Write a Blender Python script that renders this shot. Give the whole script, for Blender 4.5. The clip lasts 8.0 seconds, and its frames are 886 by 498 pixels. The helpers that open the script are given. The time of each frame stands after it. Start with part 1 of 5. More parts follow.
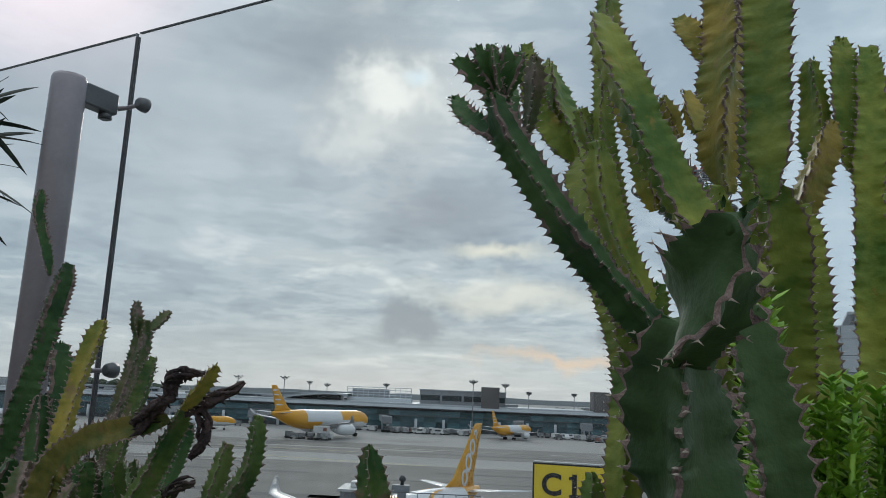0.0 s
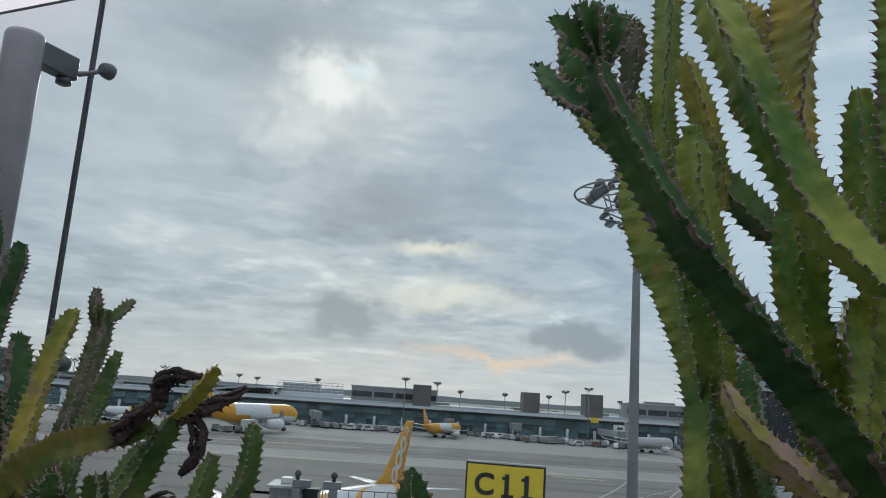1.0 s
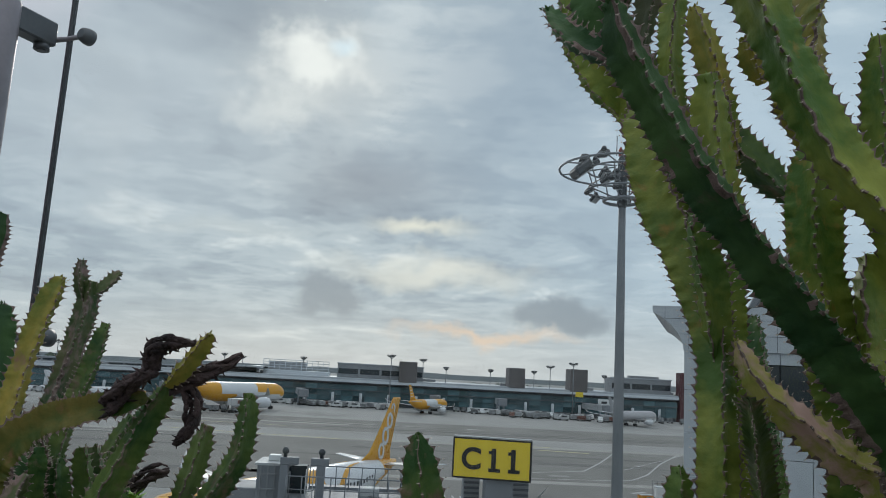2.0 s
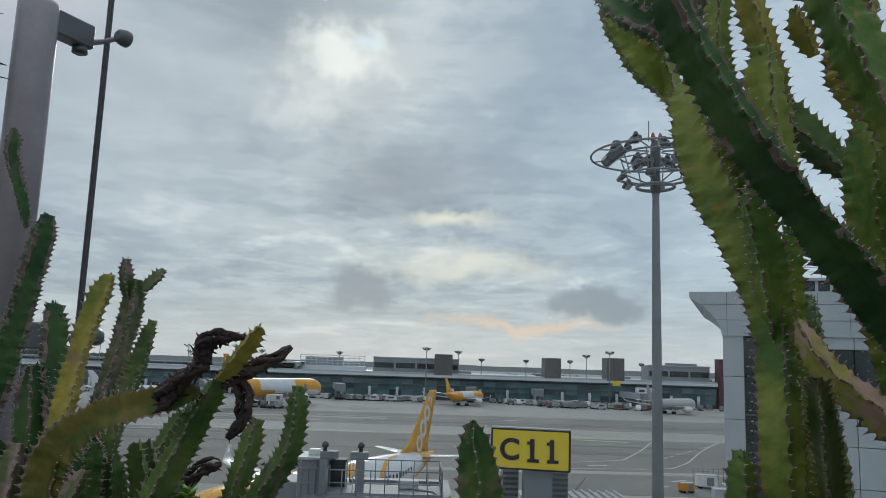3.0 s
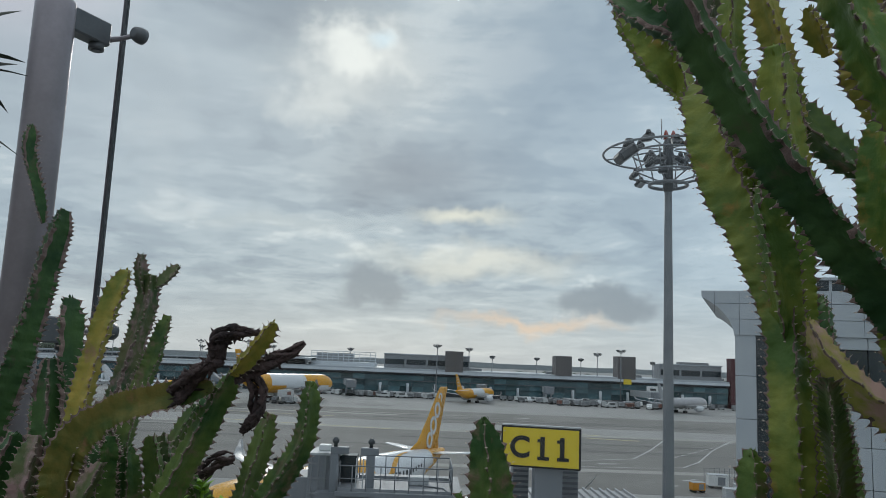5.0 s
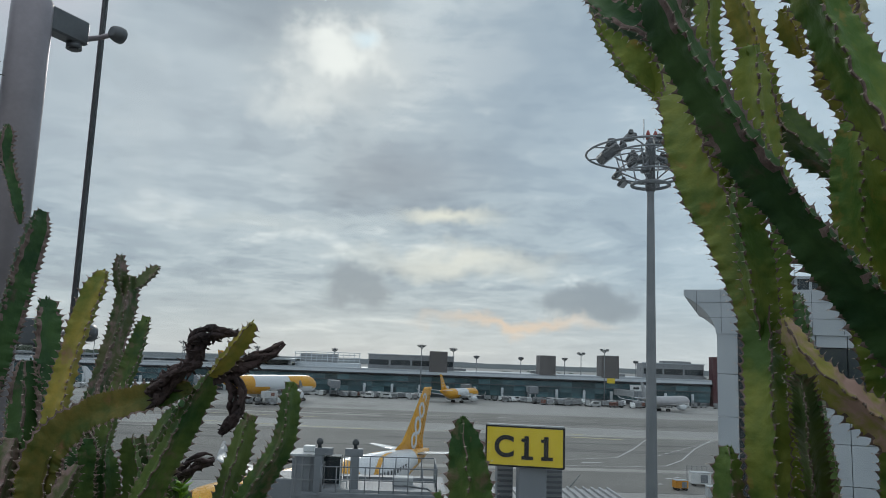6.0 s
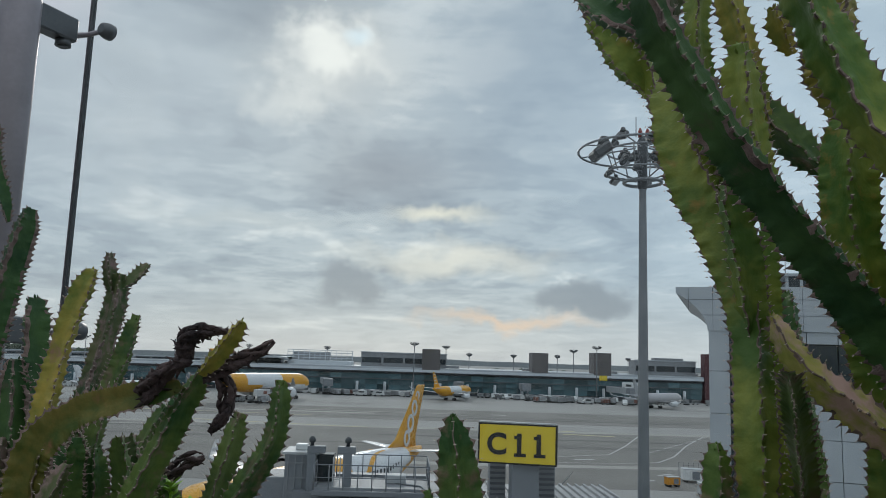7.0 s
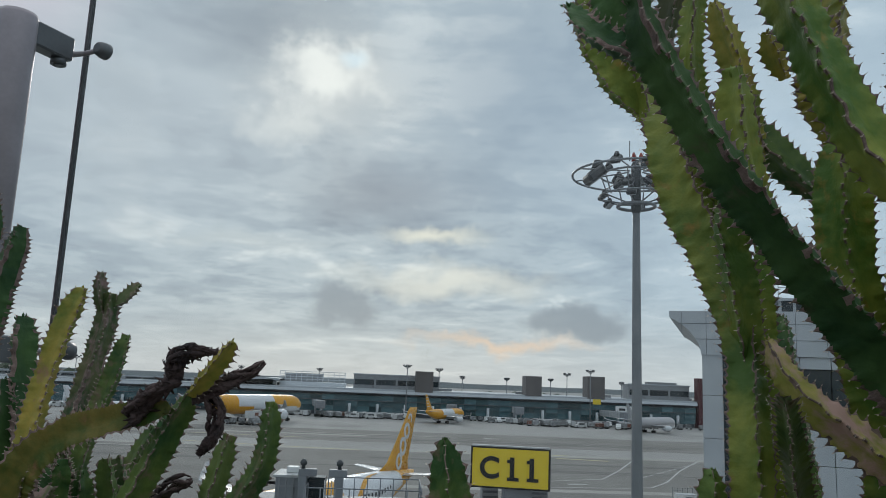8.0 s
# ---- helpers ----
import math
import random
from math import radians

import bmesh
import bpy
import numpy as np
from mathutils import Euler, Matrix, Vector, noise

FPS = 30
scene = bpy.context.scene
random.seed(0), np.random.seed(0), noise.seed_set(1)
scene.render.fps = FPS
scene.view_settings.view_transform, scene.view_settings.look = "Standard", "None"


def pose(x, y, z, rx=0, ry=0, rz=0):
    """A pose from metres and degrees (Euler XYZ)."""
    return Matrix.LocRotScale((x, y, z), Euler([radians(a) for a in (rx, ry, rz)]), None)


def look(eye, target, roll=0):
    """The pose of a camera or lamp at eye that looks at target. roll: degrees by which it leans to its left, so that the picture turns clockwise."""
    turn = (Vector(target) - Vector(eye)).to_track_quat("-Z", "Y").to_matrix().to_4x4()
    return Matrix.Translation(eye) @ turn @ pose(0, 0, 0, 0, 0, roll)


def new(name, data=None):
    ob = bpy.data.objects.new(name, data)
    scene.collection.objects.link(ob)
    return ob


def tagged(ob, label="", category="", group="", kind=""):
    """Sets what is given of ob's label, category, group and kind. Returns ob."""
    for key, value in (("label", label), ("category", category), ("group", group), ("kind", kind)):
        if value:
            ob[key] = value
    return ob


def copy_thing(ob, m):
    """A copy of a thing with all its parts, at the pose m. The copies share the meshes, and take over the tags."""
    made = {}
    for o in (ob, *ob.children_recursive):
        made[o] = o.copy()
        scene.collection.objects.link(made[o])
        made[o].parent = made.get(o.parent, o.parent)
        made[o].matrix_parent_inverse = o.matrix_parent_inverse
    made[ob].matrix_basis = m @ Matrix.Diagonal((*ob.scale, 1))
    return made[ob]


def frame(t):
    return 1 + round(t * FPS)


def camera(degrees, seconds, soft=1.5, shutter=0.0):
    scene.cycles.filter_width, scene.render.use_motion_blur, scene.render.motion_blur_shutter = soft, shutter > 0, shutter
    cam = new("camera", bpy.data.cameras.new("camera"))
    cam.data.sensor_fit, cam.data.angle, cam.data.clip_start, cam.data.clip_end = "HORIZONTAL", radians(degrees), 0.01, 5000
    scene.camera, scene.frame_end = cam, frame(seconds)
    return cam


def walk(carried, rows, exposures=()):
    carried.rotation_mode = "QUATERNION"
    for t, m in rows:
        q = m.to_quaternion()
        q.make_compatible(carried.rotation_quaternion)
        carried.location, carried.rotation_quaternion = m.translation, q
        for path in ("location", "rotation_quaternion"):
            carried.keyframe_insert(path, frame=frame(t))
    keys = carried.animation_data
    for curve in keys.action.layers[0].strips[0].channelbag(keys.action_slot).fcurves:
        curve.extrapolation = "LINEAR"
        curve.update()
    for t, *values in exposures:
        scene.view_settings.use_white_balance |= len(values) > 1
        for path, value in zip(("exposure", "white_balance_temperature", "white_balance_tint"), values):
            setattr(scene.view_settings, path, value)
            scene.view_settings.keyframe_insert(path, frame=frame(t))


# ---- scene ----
cam = camera(59.8, 8.0, soft=0.7)
PATH = [
    (0, (0.0861, -0.0452, 19.5071), (0.0146, 1.9189, 19.8773), 2.45),
    (0.2, (0.0426, -0.0005, 19.5126), (-0.0009, 1.9669, 19.8697), 3.81),
    (0.5, (0.0153, 0.0627, 19.5159), (0.0131, 2.0322, 19.8641), 4.59),
    (0.7, (-0.0242, 0.0958, 19.5177), (0.0092, 2.0640, 19.8713), 4.24),
    (1, (-0.1152, 0.1529, 19.5250), (-0.0241, 2.1159, 19.8969), 3.90),
    (1.2, (-0.1336, 0.1694, 19.5264), (-0.0167, 2.1308, 19.8997), 3.89),
    (1.5, (-0.1310, 0.1843, 19.5244), (0.0015, 2.1475, 19.8830), 3.46),
    (1.7, (-0.1349, 0.1969, 19.5133), (0.0070, 2.1638, 19.8467), 3.45),
    (2.8, (-0.1581, 0.2210, 19.4951), (-0.0766, 2.1966, 19.7954), 1.60),
    (3, (-0.1658, 0.2261, 19.4947), (-0.1127, 2.2039, 19.7874), 1.92),
    (3.5, (-0.1723, 0.2240, 19.4904), (-0.1757, 2.2050, 19.7650), 2.07),
    (4, (-0.1655, 0.2194, 19.4896), (-0.1782, 2.2012, 19.7580), 2.03),
    (4.5, (-0.1696, 0.2175, 19.4945), (-0.1689, 2.1977, 19.7752), 2.27),
    (6, (-0.1597, 0.2149, 19.4936), (-0.0941, 2.1932, 19.7796), 2.04),
    (6.5, (-0.1565, 0.2163, 19.4935), (-0.0801, 2.1946, 19.7773), 1.86),
    (7, (-0.1551, 0.2160, 19.4940), (-0.0703, 2.1944, 19.7748), 1.91),
    (7.5, (-0.1566, 0.2178, 19.4971), (-0.0661, 2.1928, 19.7994), 2.03),
    (8, (-0.1539, 0.2246, 19.4939), (-0.0560, 2.1934, 19.8317), 2.30),
]
walk(cam, [(t, look(eye, target, roll)) for t, eye, target, roll in PATH])

# ---- world, sun ----
SUN_DIR = Vector((-0.075, 0.922, 0.381)).normalized()
world = bpy.data.worlds.new("overcast_sky")
scene.world = world
world.use_nodes = True
WN, WL = world.node_tree.nodes, world.node_tree.links
WN.clear()


def wnode(kind, **values):
    n = WN.new(kind)
    for k, v in values.items():
        n.inputs[k].default_value = v
    return n


def wmath(op, a, b=None, clamp=False):
    n = WN.new("ShaderNodeMath")
    n.operation, n.use_clamp = op, clamp
    for i, v in enumerate((a, b)):
        if v is None:
            continue
        if isinstance(v, (int, float)):
            n.inputs[i].default_value = v
        else:
            WL.new(v, n.inputs[i])
    return n.outputs[0]


def wmix(fac, a, b):
    n = WN.new("ShaderNodeMix")
    n.data_type = "RGBA"
    for sock, v in ((n.inputs[0], fac), (n.inputs[6], a), (n.inputs[7], b)):
        if isinstance(v, (int, float)):
            sock.default_value = v
        elif isinstance(v, tuple):
            sock.default_value = (*v, 1)
        else:
            WL.new(v, sock)
    return n.outputs[2]


def wramp(fac, *stops):
    n = WN.new("ShaderNodeValToRGB")
    n.color_ramp.interpolation = "EASE"
    while len(n.color_ramp.elements) < len(stops):
        n.color_ramp.elements.new(0.5)
    for e, (p, c) in zip(n.color_ramp.elements, stops):
        e.position, e.color = p, (*((c,) * 3 if isinstance(c, (int, float)) else c), 1)
    WL.new(fac, n.inputs[0])
    return n.outputs[0]


coord = WN.new("ShaderNodeTexCoord")
sep = WN.new("ShaderNodeSeparateXYZ")
WL.new(coord.outputs["Generated"], sep.inputs[0])
up = sep.outputs[2]
# cloud sheet seen from below: stretched flat towards the horizon
sheet = WN.new("ShaderNodeVectorMath")
sheet.operation = "SCALE"
WL.new(coord.outputs["Generated"], sheet.inputs[0])
WL.new(wmath("DIVIDE", 1.0, wmath("ADD", wmath("MAXIMUM", up, 0.0), 0.16)), sheet.inputs["Scale"])
big = wnode("ShaderNodeTexNoise", Scale=2.0, Detail=8.0, Roughness=0.52, Distortion=0.5)
WL.new(sheet.outputs[0], big.inputs["Vector"])
puff = wnode("ShaderNodeTexNoise", Scale=7.5, Detail=6.0, Roughness=0.6, Distortion=0.5)
WL.new(sheet.outputs[0], puff.inputs["Vector"])
streak_map = WN.new("ShaderNodeMapping")
streak_map.inputs["Scale"].default_value = (3.0, 3.0, 24.0)
streak_map.inputs["Rotation"].default_value = (0.0, 0.06, 0.0)
WL.new(coord.outputs["Generated"], streak_map.inputs[0])
streak = wnode("ShaderNodeTexNoise", Scale=1.6, Detail=5.0, Roughness=0.55, Distortion=0.3)
WL.new(streak_map.outputs[0], streak.inputs["Vector"])
warp = wnode("ShaderNodeTexNoise", Scale=13.0, Detail=5.0, Roughness=0.6)
WL.new(coord.outputs["Generated"], warp.inputs["Vector"])


def blob(centre, stretch, size, rough=0.09, core=0.0):
    """Soft mask of one cloud or gap round a direction of the sky."""
    off = WN.new("ShaderNodeVectorMath")
    off.operation = "SUBTRACT"
    WL.new(coord.outputs["Generated"], off.inputs[0])
    off.inputs[1].default_value = Vector(centre).normalized()
    wob = WN.new("ShaderNodeVectorMath")
    wob.operation = "MULTIPLY_ADD"
    WL.new(warp.outputs["Color"], wob.inputs[0])
    wob.inputs[1].default_value = (rough,) * 3
    wob.inputs[2].default_value = (-rough / 2,) * 3
    add = WN.new("ShaderNodeVectorMath")
    WL.new(off.outputs[0], add.inputs[0])
    WL.new(wob.outputs[0], add.inputs[1])
    sc = WN.new("ShaderNodeVectorMath")
    sc.operation = "MULTIPLY"
    WL.new(add.outputs[0], sc.inputs[0])
    sc.inputs[1].default_value = stretch
    ln = WN.new("ShaderNodeVectorMath")
    ln.operation = "LENGTH"
    WL.new(sc.outputs[0], ln.inputs[0])
    return wramp(wmath("DIVIDE", ln.outputs["Value"], size), (core, 1.0), (1.0, 0.0))


mixed = wmath("ADD", wmath("ADD", wmath("MULTIPLY", big.outputs[0], 0.56), wmath("MULTIPLY", streak.outputs[0], 0.20)), wmath("MULTIPLY", puff.outputs[0], 0.24))
clouds = wramp(mixed, (0.38, (0.265, 0.335, 0.410)), (0.46, (0.370, 0.450, 0.520)), (0.54, (0.510, 0.590, 0.645)), (0.63, (0.780, 0.830, 0.840)))
clouds = wmix(wmath("MULTIPLY", blob((-0.42, 0.91, 0.34), (1, 1, 1.4), 0.48), 0.7), clouds, (0.60, 0.65, 0.69))
clouds = wmix(wmath("MULTIPLY", blob((-0.03, 0.97, 0.235), (1, 1, 2.4), 0.20), 0.6), clouds, (0.29, 0.325, 0.375))
clouds = wmix(wmath("MULTIPLY", blob((0.14, 0.92, 0.36), (1, 1, 1.1), 0.30), 0.68), clouds, (0.31, 0.395, 0.490))
clouds = wmix(wmath("MULTIPLY", blob((0.50, 0.84, 0.24), (1, 1, 1.0), 0.48), 0.8), clouds, (0.59, 0.71, 0.81))
clouds = wmix(wmath("MULTIPLY", blob((-0.17, 0.90, 0.43), (1, 1, 1.5), 0.18), 0.55), clouds, (0.24, 0.285, 0.335))
clouds = wmix(wmath("MULTIPLY", blob((-0.10, 0.93, 0.355), (1, 1, 1.5), 0.15), 0.8), clouds, (0.60, 0.63, 0.64))
clouds = wmix(wmath("MULTIPLY", blob((-0.108, 0.922, 0.370), (0.9, 1, 1.7), 0.085, 0.17, 0.12), 0.95), clouds, (1.0, 1.0, 0.95))
clouds = wmix(wmath("MULTIPLY", blob((-0.150, 0.935, 0.315), (0.8, 1, 2.0), 0.085, 0.16), 0.75), clouds, (0.82, 0.84, 0.82))
clouds = wmix(wmath("MULTIPLY", blob((-0.075, 0.918, 0.392), (1, 1, 1.6), 0.022, 0.05), 0.8), clouds, (0.78, 0.93, 1.0))
clouds = wmix(wmath("MULTIPLY", blob((0.04, 0.985, 0.183), (0.6, 1, 3.4), 0.060, 0.07), 0.9), clouds, (0.92, 0.89, 0.76))
clouds = wmix(wmath("MULTIPLY", blob((0.06, 0.99, 0.128), (0.45, 1, 3.2), 0.095, 0.08), 0.85), clouds, (0.88, 0.86, 0.77))
clouds = wmix(wmath("MULTIPLY", blob((-0.20, 0.96, 0.165), (0.4, 1, 4.5), 0.08, 0.05), 0.5), clouds, (0.60, 0.65, 0.66))
# pale, slightly warm band over the horizon
low = wramp(up, (0.0, 1.0), (0.13, 0.0))
clouds = wmix(wmath("MULTIPLY", low, 0.66), clouds, (0.66, 0.70, 0.72))
clouds = wmix(wmath("MULTIPLY", blob((0.13, 0.985, 0.050), (0.42, 1, 5.0), 0.075, 0.09), 0.8), clouds, (0.88, 0.66, 0.50))
clouds = wmix(wmath("MULTIPLY", blob((-0.074, 0.993, 0.090), (0.72, 1, 1.05), 0.038, 0.075, 0.5), 0.9), clouds, (0.30, 0.355, 0.410))
clouds = wmix(wmath("MULTIPLY", blob((0.226, 0.971, 0.080), (0.42, 1, 1.35), 0.042, 0.07, 0.5), 0.9), clouds, (0.30, 0.355, 0.410))
clouds = wmix(wmath("MULTIPLY", blob((-0.47, 0.76, 0.47), (1, 1, 1), 0.20, 0.05), 0.8), clouds, (0.98, 0.84, 0.90))
# the sky overhead, out of view, is set brighter to light the ground
clouds = wmix(wramp(up, (0.45, 0.0), (0.9, 1.0)), clouds, (0.80, 0.85, 0.90))
sky = WN.new("ShaderNodeTexSky")
sky.sky_type, sky.sun_disc = "NISHITA", False
sky.sun_elevation, sky.sun_rotation = math.asin(SUN_DIR.z), math.atan2(SUN_DIR.x, SUN_DIR.y)
haze = wnode("ShaderNodeMix")
haze.data_type, haze.blend_type = "RGBA", "MULTIPLY"
haze.inputs[0].default_value = 1.0
WL.new(sky.outputs[0], haze.inputs[6])
haze.inputs[7].default_value = (0.06, 0.06, 0.06, 1)
final = wmix(0.93, haze.outputs[2], clouds)
bg = WN.new("ShaderNodeBackground")
bg.inputs[1].default_value = 1.2
WL.new(final, bg.inputs[0])
wout = WN.new("ShaderNodeOutputWorld")
WL.new(bg.outputs[0], wout.inputs[0])

sun = new("sun", bpy.data.lights.new("sun", "SUN"))
sun.data.energy, sun.data.angle, sun.data.color = 0.7, radians(14), (1.0, 0.96, 0.90)
sun.matrix_world = look(SUN_DIR * 60, (0, 0, 0))

# ---- materials ----


def mat_nodes(name, rough=0.6, metal=0.0):
    m = bpy.data.materials.new(name)
    m.use_nodes = True
    n, l = m.node_tree.nodes, m.node_tree.links
    b = n["Principled BSDF"]
    b.inputs["Roughness"].default_value, b.inputs["Metallic"].default_value = rough, metal
    return m, n, l, b


def surface(name, col, col2, scale=3.0, rough=0.6, metal=0.0, bump=0.0, bscale=None, spread=(0.35, 0.65), fine=0.3, dirt=None, dirt_at=0.62, vary=0.0, dirt_scale=0.6, dirt_soft=0.09):
    """Painted or mineral surface: two scales of noise between two colours, optional stains and relief."""
    m, n, l, b = mat_nodes(name, rough, metal)
    tc = n.new("ShaderNodeTexCoord")
    a = n.new("ShaderNodeTexNoise")
    a.inputs["Scale"].default_value, a.inputs["Detail"].default_value = scale, 6.0
    l.new(tc.outputs["Object"], a.inputs["Vector"])
    f = n.new("ShaderNodeTexNoise")
    f.inputs["Scale"].default_value, f.inputs["Detail"].default_value = scale * 9, 4.0
    l.new(tc.outputs["Object"], f.inputs["Vector"])
    mx = n.new("ShaderNodeMix")
    mx.inputs[0].default_value = fine
    l.new(a.outputs[0], mx.inputs[2])
    l.new(f.outputs[0], mx.inputs[3])
    ramp = n.new("ShaderNodeValToRGB")
    ramp.color_ramp.elements[0].position, ramp.color_ramp.elements[0].color = spread[0], (*col, 1)
    ramp.color_ramp.elements[1].position, ramp.color_ramp.elements[1].color = spread[1], (*col2, 1)
    l.new(mx.outputs[0], ramp.inputs[0])
    out = ramp.outputs[0]
    if dirt:
        d = n.new("ShaderNodeTexNoise")
        d.inputs["Scale"].default_value, d.inputs["Detail"].default_value, d.inputs["Roughness"].default_value = scale * dirt_scale, 8.0, 0.62
        l.new(tc.outputs["Object"], d.inputs["Vector"])
        r = n.new("ShaderNodeValToRGB")
        r.color_ramp.elements[0].position, r.color_ramp.elements[1].position = dirt_at, dirt_at + dirt_soft
        l.new(d.outputs[0], r.inputs[0])
        k = n.new("ShaderNodeMix")
        k.data_type = "RGBA"
        l.new(r.outputs[0], k.inputs[0])
        l.new(out, k.inputs[6])
        k.inputs[7].default_value = (*dirt, 1)
        out = k.outputs[2]
    if vary:
        info = n.new("ShaderNodeObjectInfo")
        h = n.new("ShaderNodeHueSaturation")
        mr = n.new("ShaderNodeMapRange")
        mr.inputs[3].default_value, mr.inputs[4].default_value = 1 - vary, 1 + vary
        l.new(info.outputs["Random"], mr.inputs[0])
        l.new(mr.outputs[0], h.inputs["Value"])
        l.new(out, h.inputs["Color"])
        out = h.outputs[0]
    l.new(out, b.inputs["Base Color"])
    rr = n.new("ShaderNodeMapRange")
    rr.inputs[3].default_value, rr.inputs[4].default_value = rough * 0.8, min(1.0, rough * 1.2)
    l.new(f.outputs[0], rr.inputs[0])
    l.new(rr.outputs[0], b.inputs["Roughness"])
    if bump:
        bp = n.new("ShaderNodeBump")
        bn = n.new("ShaderNodeTexNoise")
        bn.inputs["Scale"].default_value, bn.inputs["Detail"].default_value = bscale or scale * 12, 5.0
        l.new(tc.outputs["Object"], bn.inputs["Vector"])
        bp.inputs["Strength"].default_value, bp.inputs["Distance"].default_value = bump, 0.01
        l.new(bn.outputs[0], bp.inputs["Height"])
        l.new(bp.outputs[0], b.inputs["Normal"])
    return m


def glass_pane(name, tint):
    m = bpy.data.materials.new(name)
    m.use_nodes = True
    n, l = m.node_tree.nodes, m.node_tree.links
    n.clear()
    t, g, x, f = n.new("ShaderNodeBsdfTransparent"), n.new("ShaderNodeBsdfGlossy"), n.new("ShaderNodeMixShader"), n.new("ShaderNodeLayerWeight")
    t.inputs[0].default_value = (*tint, 1)
    g.inputs["Roughness"].default_value = 0.01
    o = n.new("ShaderNodeOutputMaterial")
    pw, sc = n.new("ShaderNodeMath"), n.new("ShaderNodeMath")
    pw.operation, sc.operation = "POWER", "MULTIPLY_ADD"
    pw.inputs[1].default_value = 4.0
    sc.inputs[1].default_value, sc.inputs[2].default_value = 0.3, 0.02
    l.new(f.outputs["Facing"], pw.inputs[0])
    l.new(pw.outputs[0], sc.inputs[0])
    l.new(sc.outputs[0], x.inputs[0])
    l.new(t.outputs[0], x.inputs[1])
    l.new(g.outputs[0], x.inputs[2])
    l.new(x.outputs[0], o.inputs[0])
    return m


def cactus_skin(name, a, b_, scar, scar_at=0.58, rough=0.52):
    """Fleshy skin: large patches of two greens, dry brownish scars, small pores."""
    m = surface(name, a, b_, scale=7.0, rough=rough, bump=0.16, bscale=110.0, spread=(0.38, 0.62), fine=0.2, dirt=scar, dirt_at=scar_at, vary=0.22, dirt_scale=2.4, dirt_soft=0.14)
    p = m.node_tree.nodes["Principled BSDF"]
    p.inputs["Specular IOR Level"].default_value = 0.22
    return m


green = cactus_skin("cactus_green", (0.024, 0.070, 0.018), (0.118, 0.172, 0.042), (0.170, 0.115, 0.085), 0.56)
dark = cactus_skin("cactus_dark_green", (0.019, 0.062, 0.021), (0.066, 0.138, 0.042), (0.105, 0.080, 0.062), 0.62)
# darker copy of the green skin: shade on the near cactus put into colour
shade = cactus_skin("cactus_shaded_green", (0.016, 0.046, 0.013), (0.050, 0.100, 0.030), (0.050, 0.034, 0.026), 0.66)
olive = cactus_skin("cactus_olive", (0.070, 0.142, 0.026), (0.252, 0.288, 0.056), (0.300, 0.190, 0.045), 0.60)
yellow = cactus_skin("cactus_yellowed", (0.105, 0.145, 0.026), (0.345, 0.265, 0.052), (0.230, 0.130, 0.090), 0.56)
bronze = cactus_skin("cactus_bronzed", (0.030, 0.066, 0.012), (0.165, 0.125, 0.030), (0.210, 0.100, 0.060), 0.58)
scorched = cactus_skin("cactus_scorched", (0.030, 0.070, 0.022), (0.105, 0.112, 0.052), (0.215, 0.145, 0.140), 0.50)
scab = cactus_skin("cactus_corky", (0.24, 0.26, 0.06), (0.50, 0.40, 0.15), (0.46, 0.31, 0.27), 0.48, 0.75)
dead = surface("cactus_withered", (0.010, 0.007, 0.009), (0.090, 0.060, 0.058), scale=16.0, rough=0.85, bump=0.9, bscale=90.0)
rim = surface("cactus_margin", (0.095, 0.068, 0.062), (0.27, 0.195, 0.175), scale=40.0, rough=0.9, bump=0.4, vary=0.2)
thorn = surface("cactus_spine", (0.26, 0.21, 0.18), (0.60, 0.53, 0.46), scale=60.0, rough=0.5)
leaf = surface("fresh_leaf", (0.10, 0.26, 0.02), (0.27, 0.46, 0.04), scale=30.0, rough=0.4, vary=0.2)
spike_leaf = surface("spiky_leaf", (0.012, 0.022, 0.018), (0.030, 0.046, 0.030), scale=20.0, rough=0.5)
soil = surface("planting_soil", (0.045, 0.036, 0.028), (0.10, 0.085, 0.068), scale=6.0, rough=0.95, bump=0.8, bscale=40.0)
paving = surface("terrace_paving", (0.19, 0.18, 0.165), (0.27, 0.255, 0.235), scale=2.0, rough=0.8, bump=0.2)
render_wall = surface("rendered_wall", (0.42, 0.42, 0.40), (0.52, 0.51, 0.49), scale=1.5, rough=0.85, bump=0.15)
steel = surface("brushed_steel_paint", (0.235, 0.220, 0.243), (0.300, 0.280, 0.310), scale=6.0, rough=0.38, metal=0.25)
dark_steel = surface("dark_grey_steel", (0.085, 0.095, 0.105), (0.12, 0.13, 0.14), scale=8.0, rough=0.4, metal=0.4)
seal = surface("dark_sealant", (0.030, 0.034, 0.040), (0.055, 0.060, 0.068), scale=20.0, rough=0.6)
glass = glass_pane("clear_balustrade_glass", (0.840, 0.866, 0.876))
concrete = surface("apron_concrete", (0.27, 0.265, 0.25), (0.35, 0.345, 0.33), scale=0.035, rough=0.85, fine=0.45, dirt=(0.20, 0.195, 0.185), dirt_at=0.60)
asphalt = surface("apron_asphalt", (0.150, 0.143, 0.131), (0.226, 0.216, 0.200), scale=0.05, rough=0.85, fine=0.4, dirt=(0.115, 0.112, 0.105), dirt_at=0.60)
line_white = surface("road_paint_white", (0.38, 0.38, 0.365), (0.52, 0.52, 0.50), scale=0.8, rough=0.7)
line_yellow = surface("road_paint_yellow", (0.42, 0.38, 0.22), (0.52, 0.46, 0.26), scale=0.8, rough=0.7)
mast_paint = surface("galvanised_mast", (0.19, 0.205, 0.22), (0.26, 0.27, 0.285), scale=1.2, rough=0.45, metal=0.3)
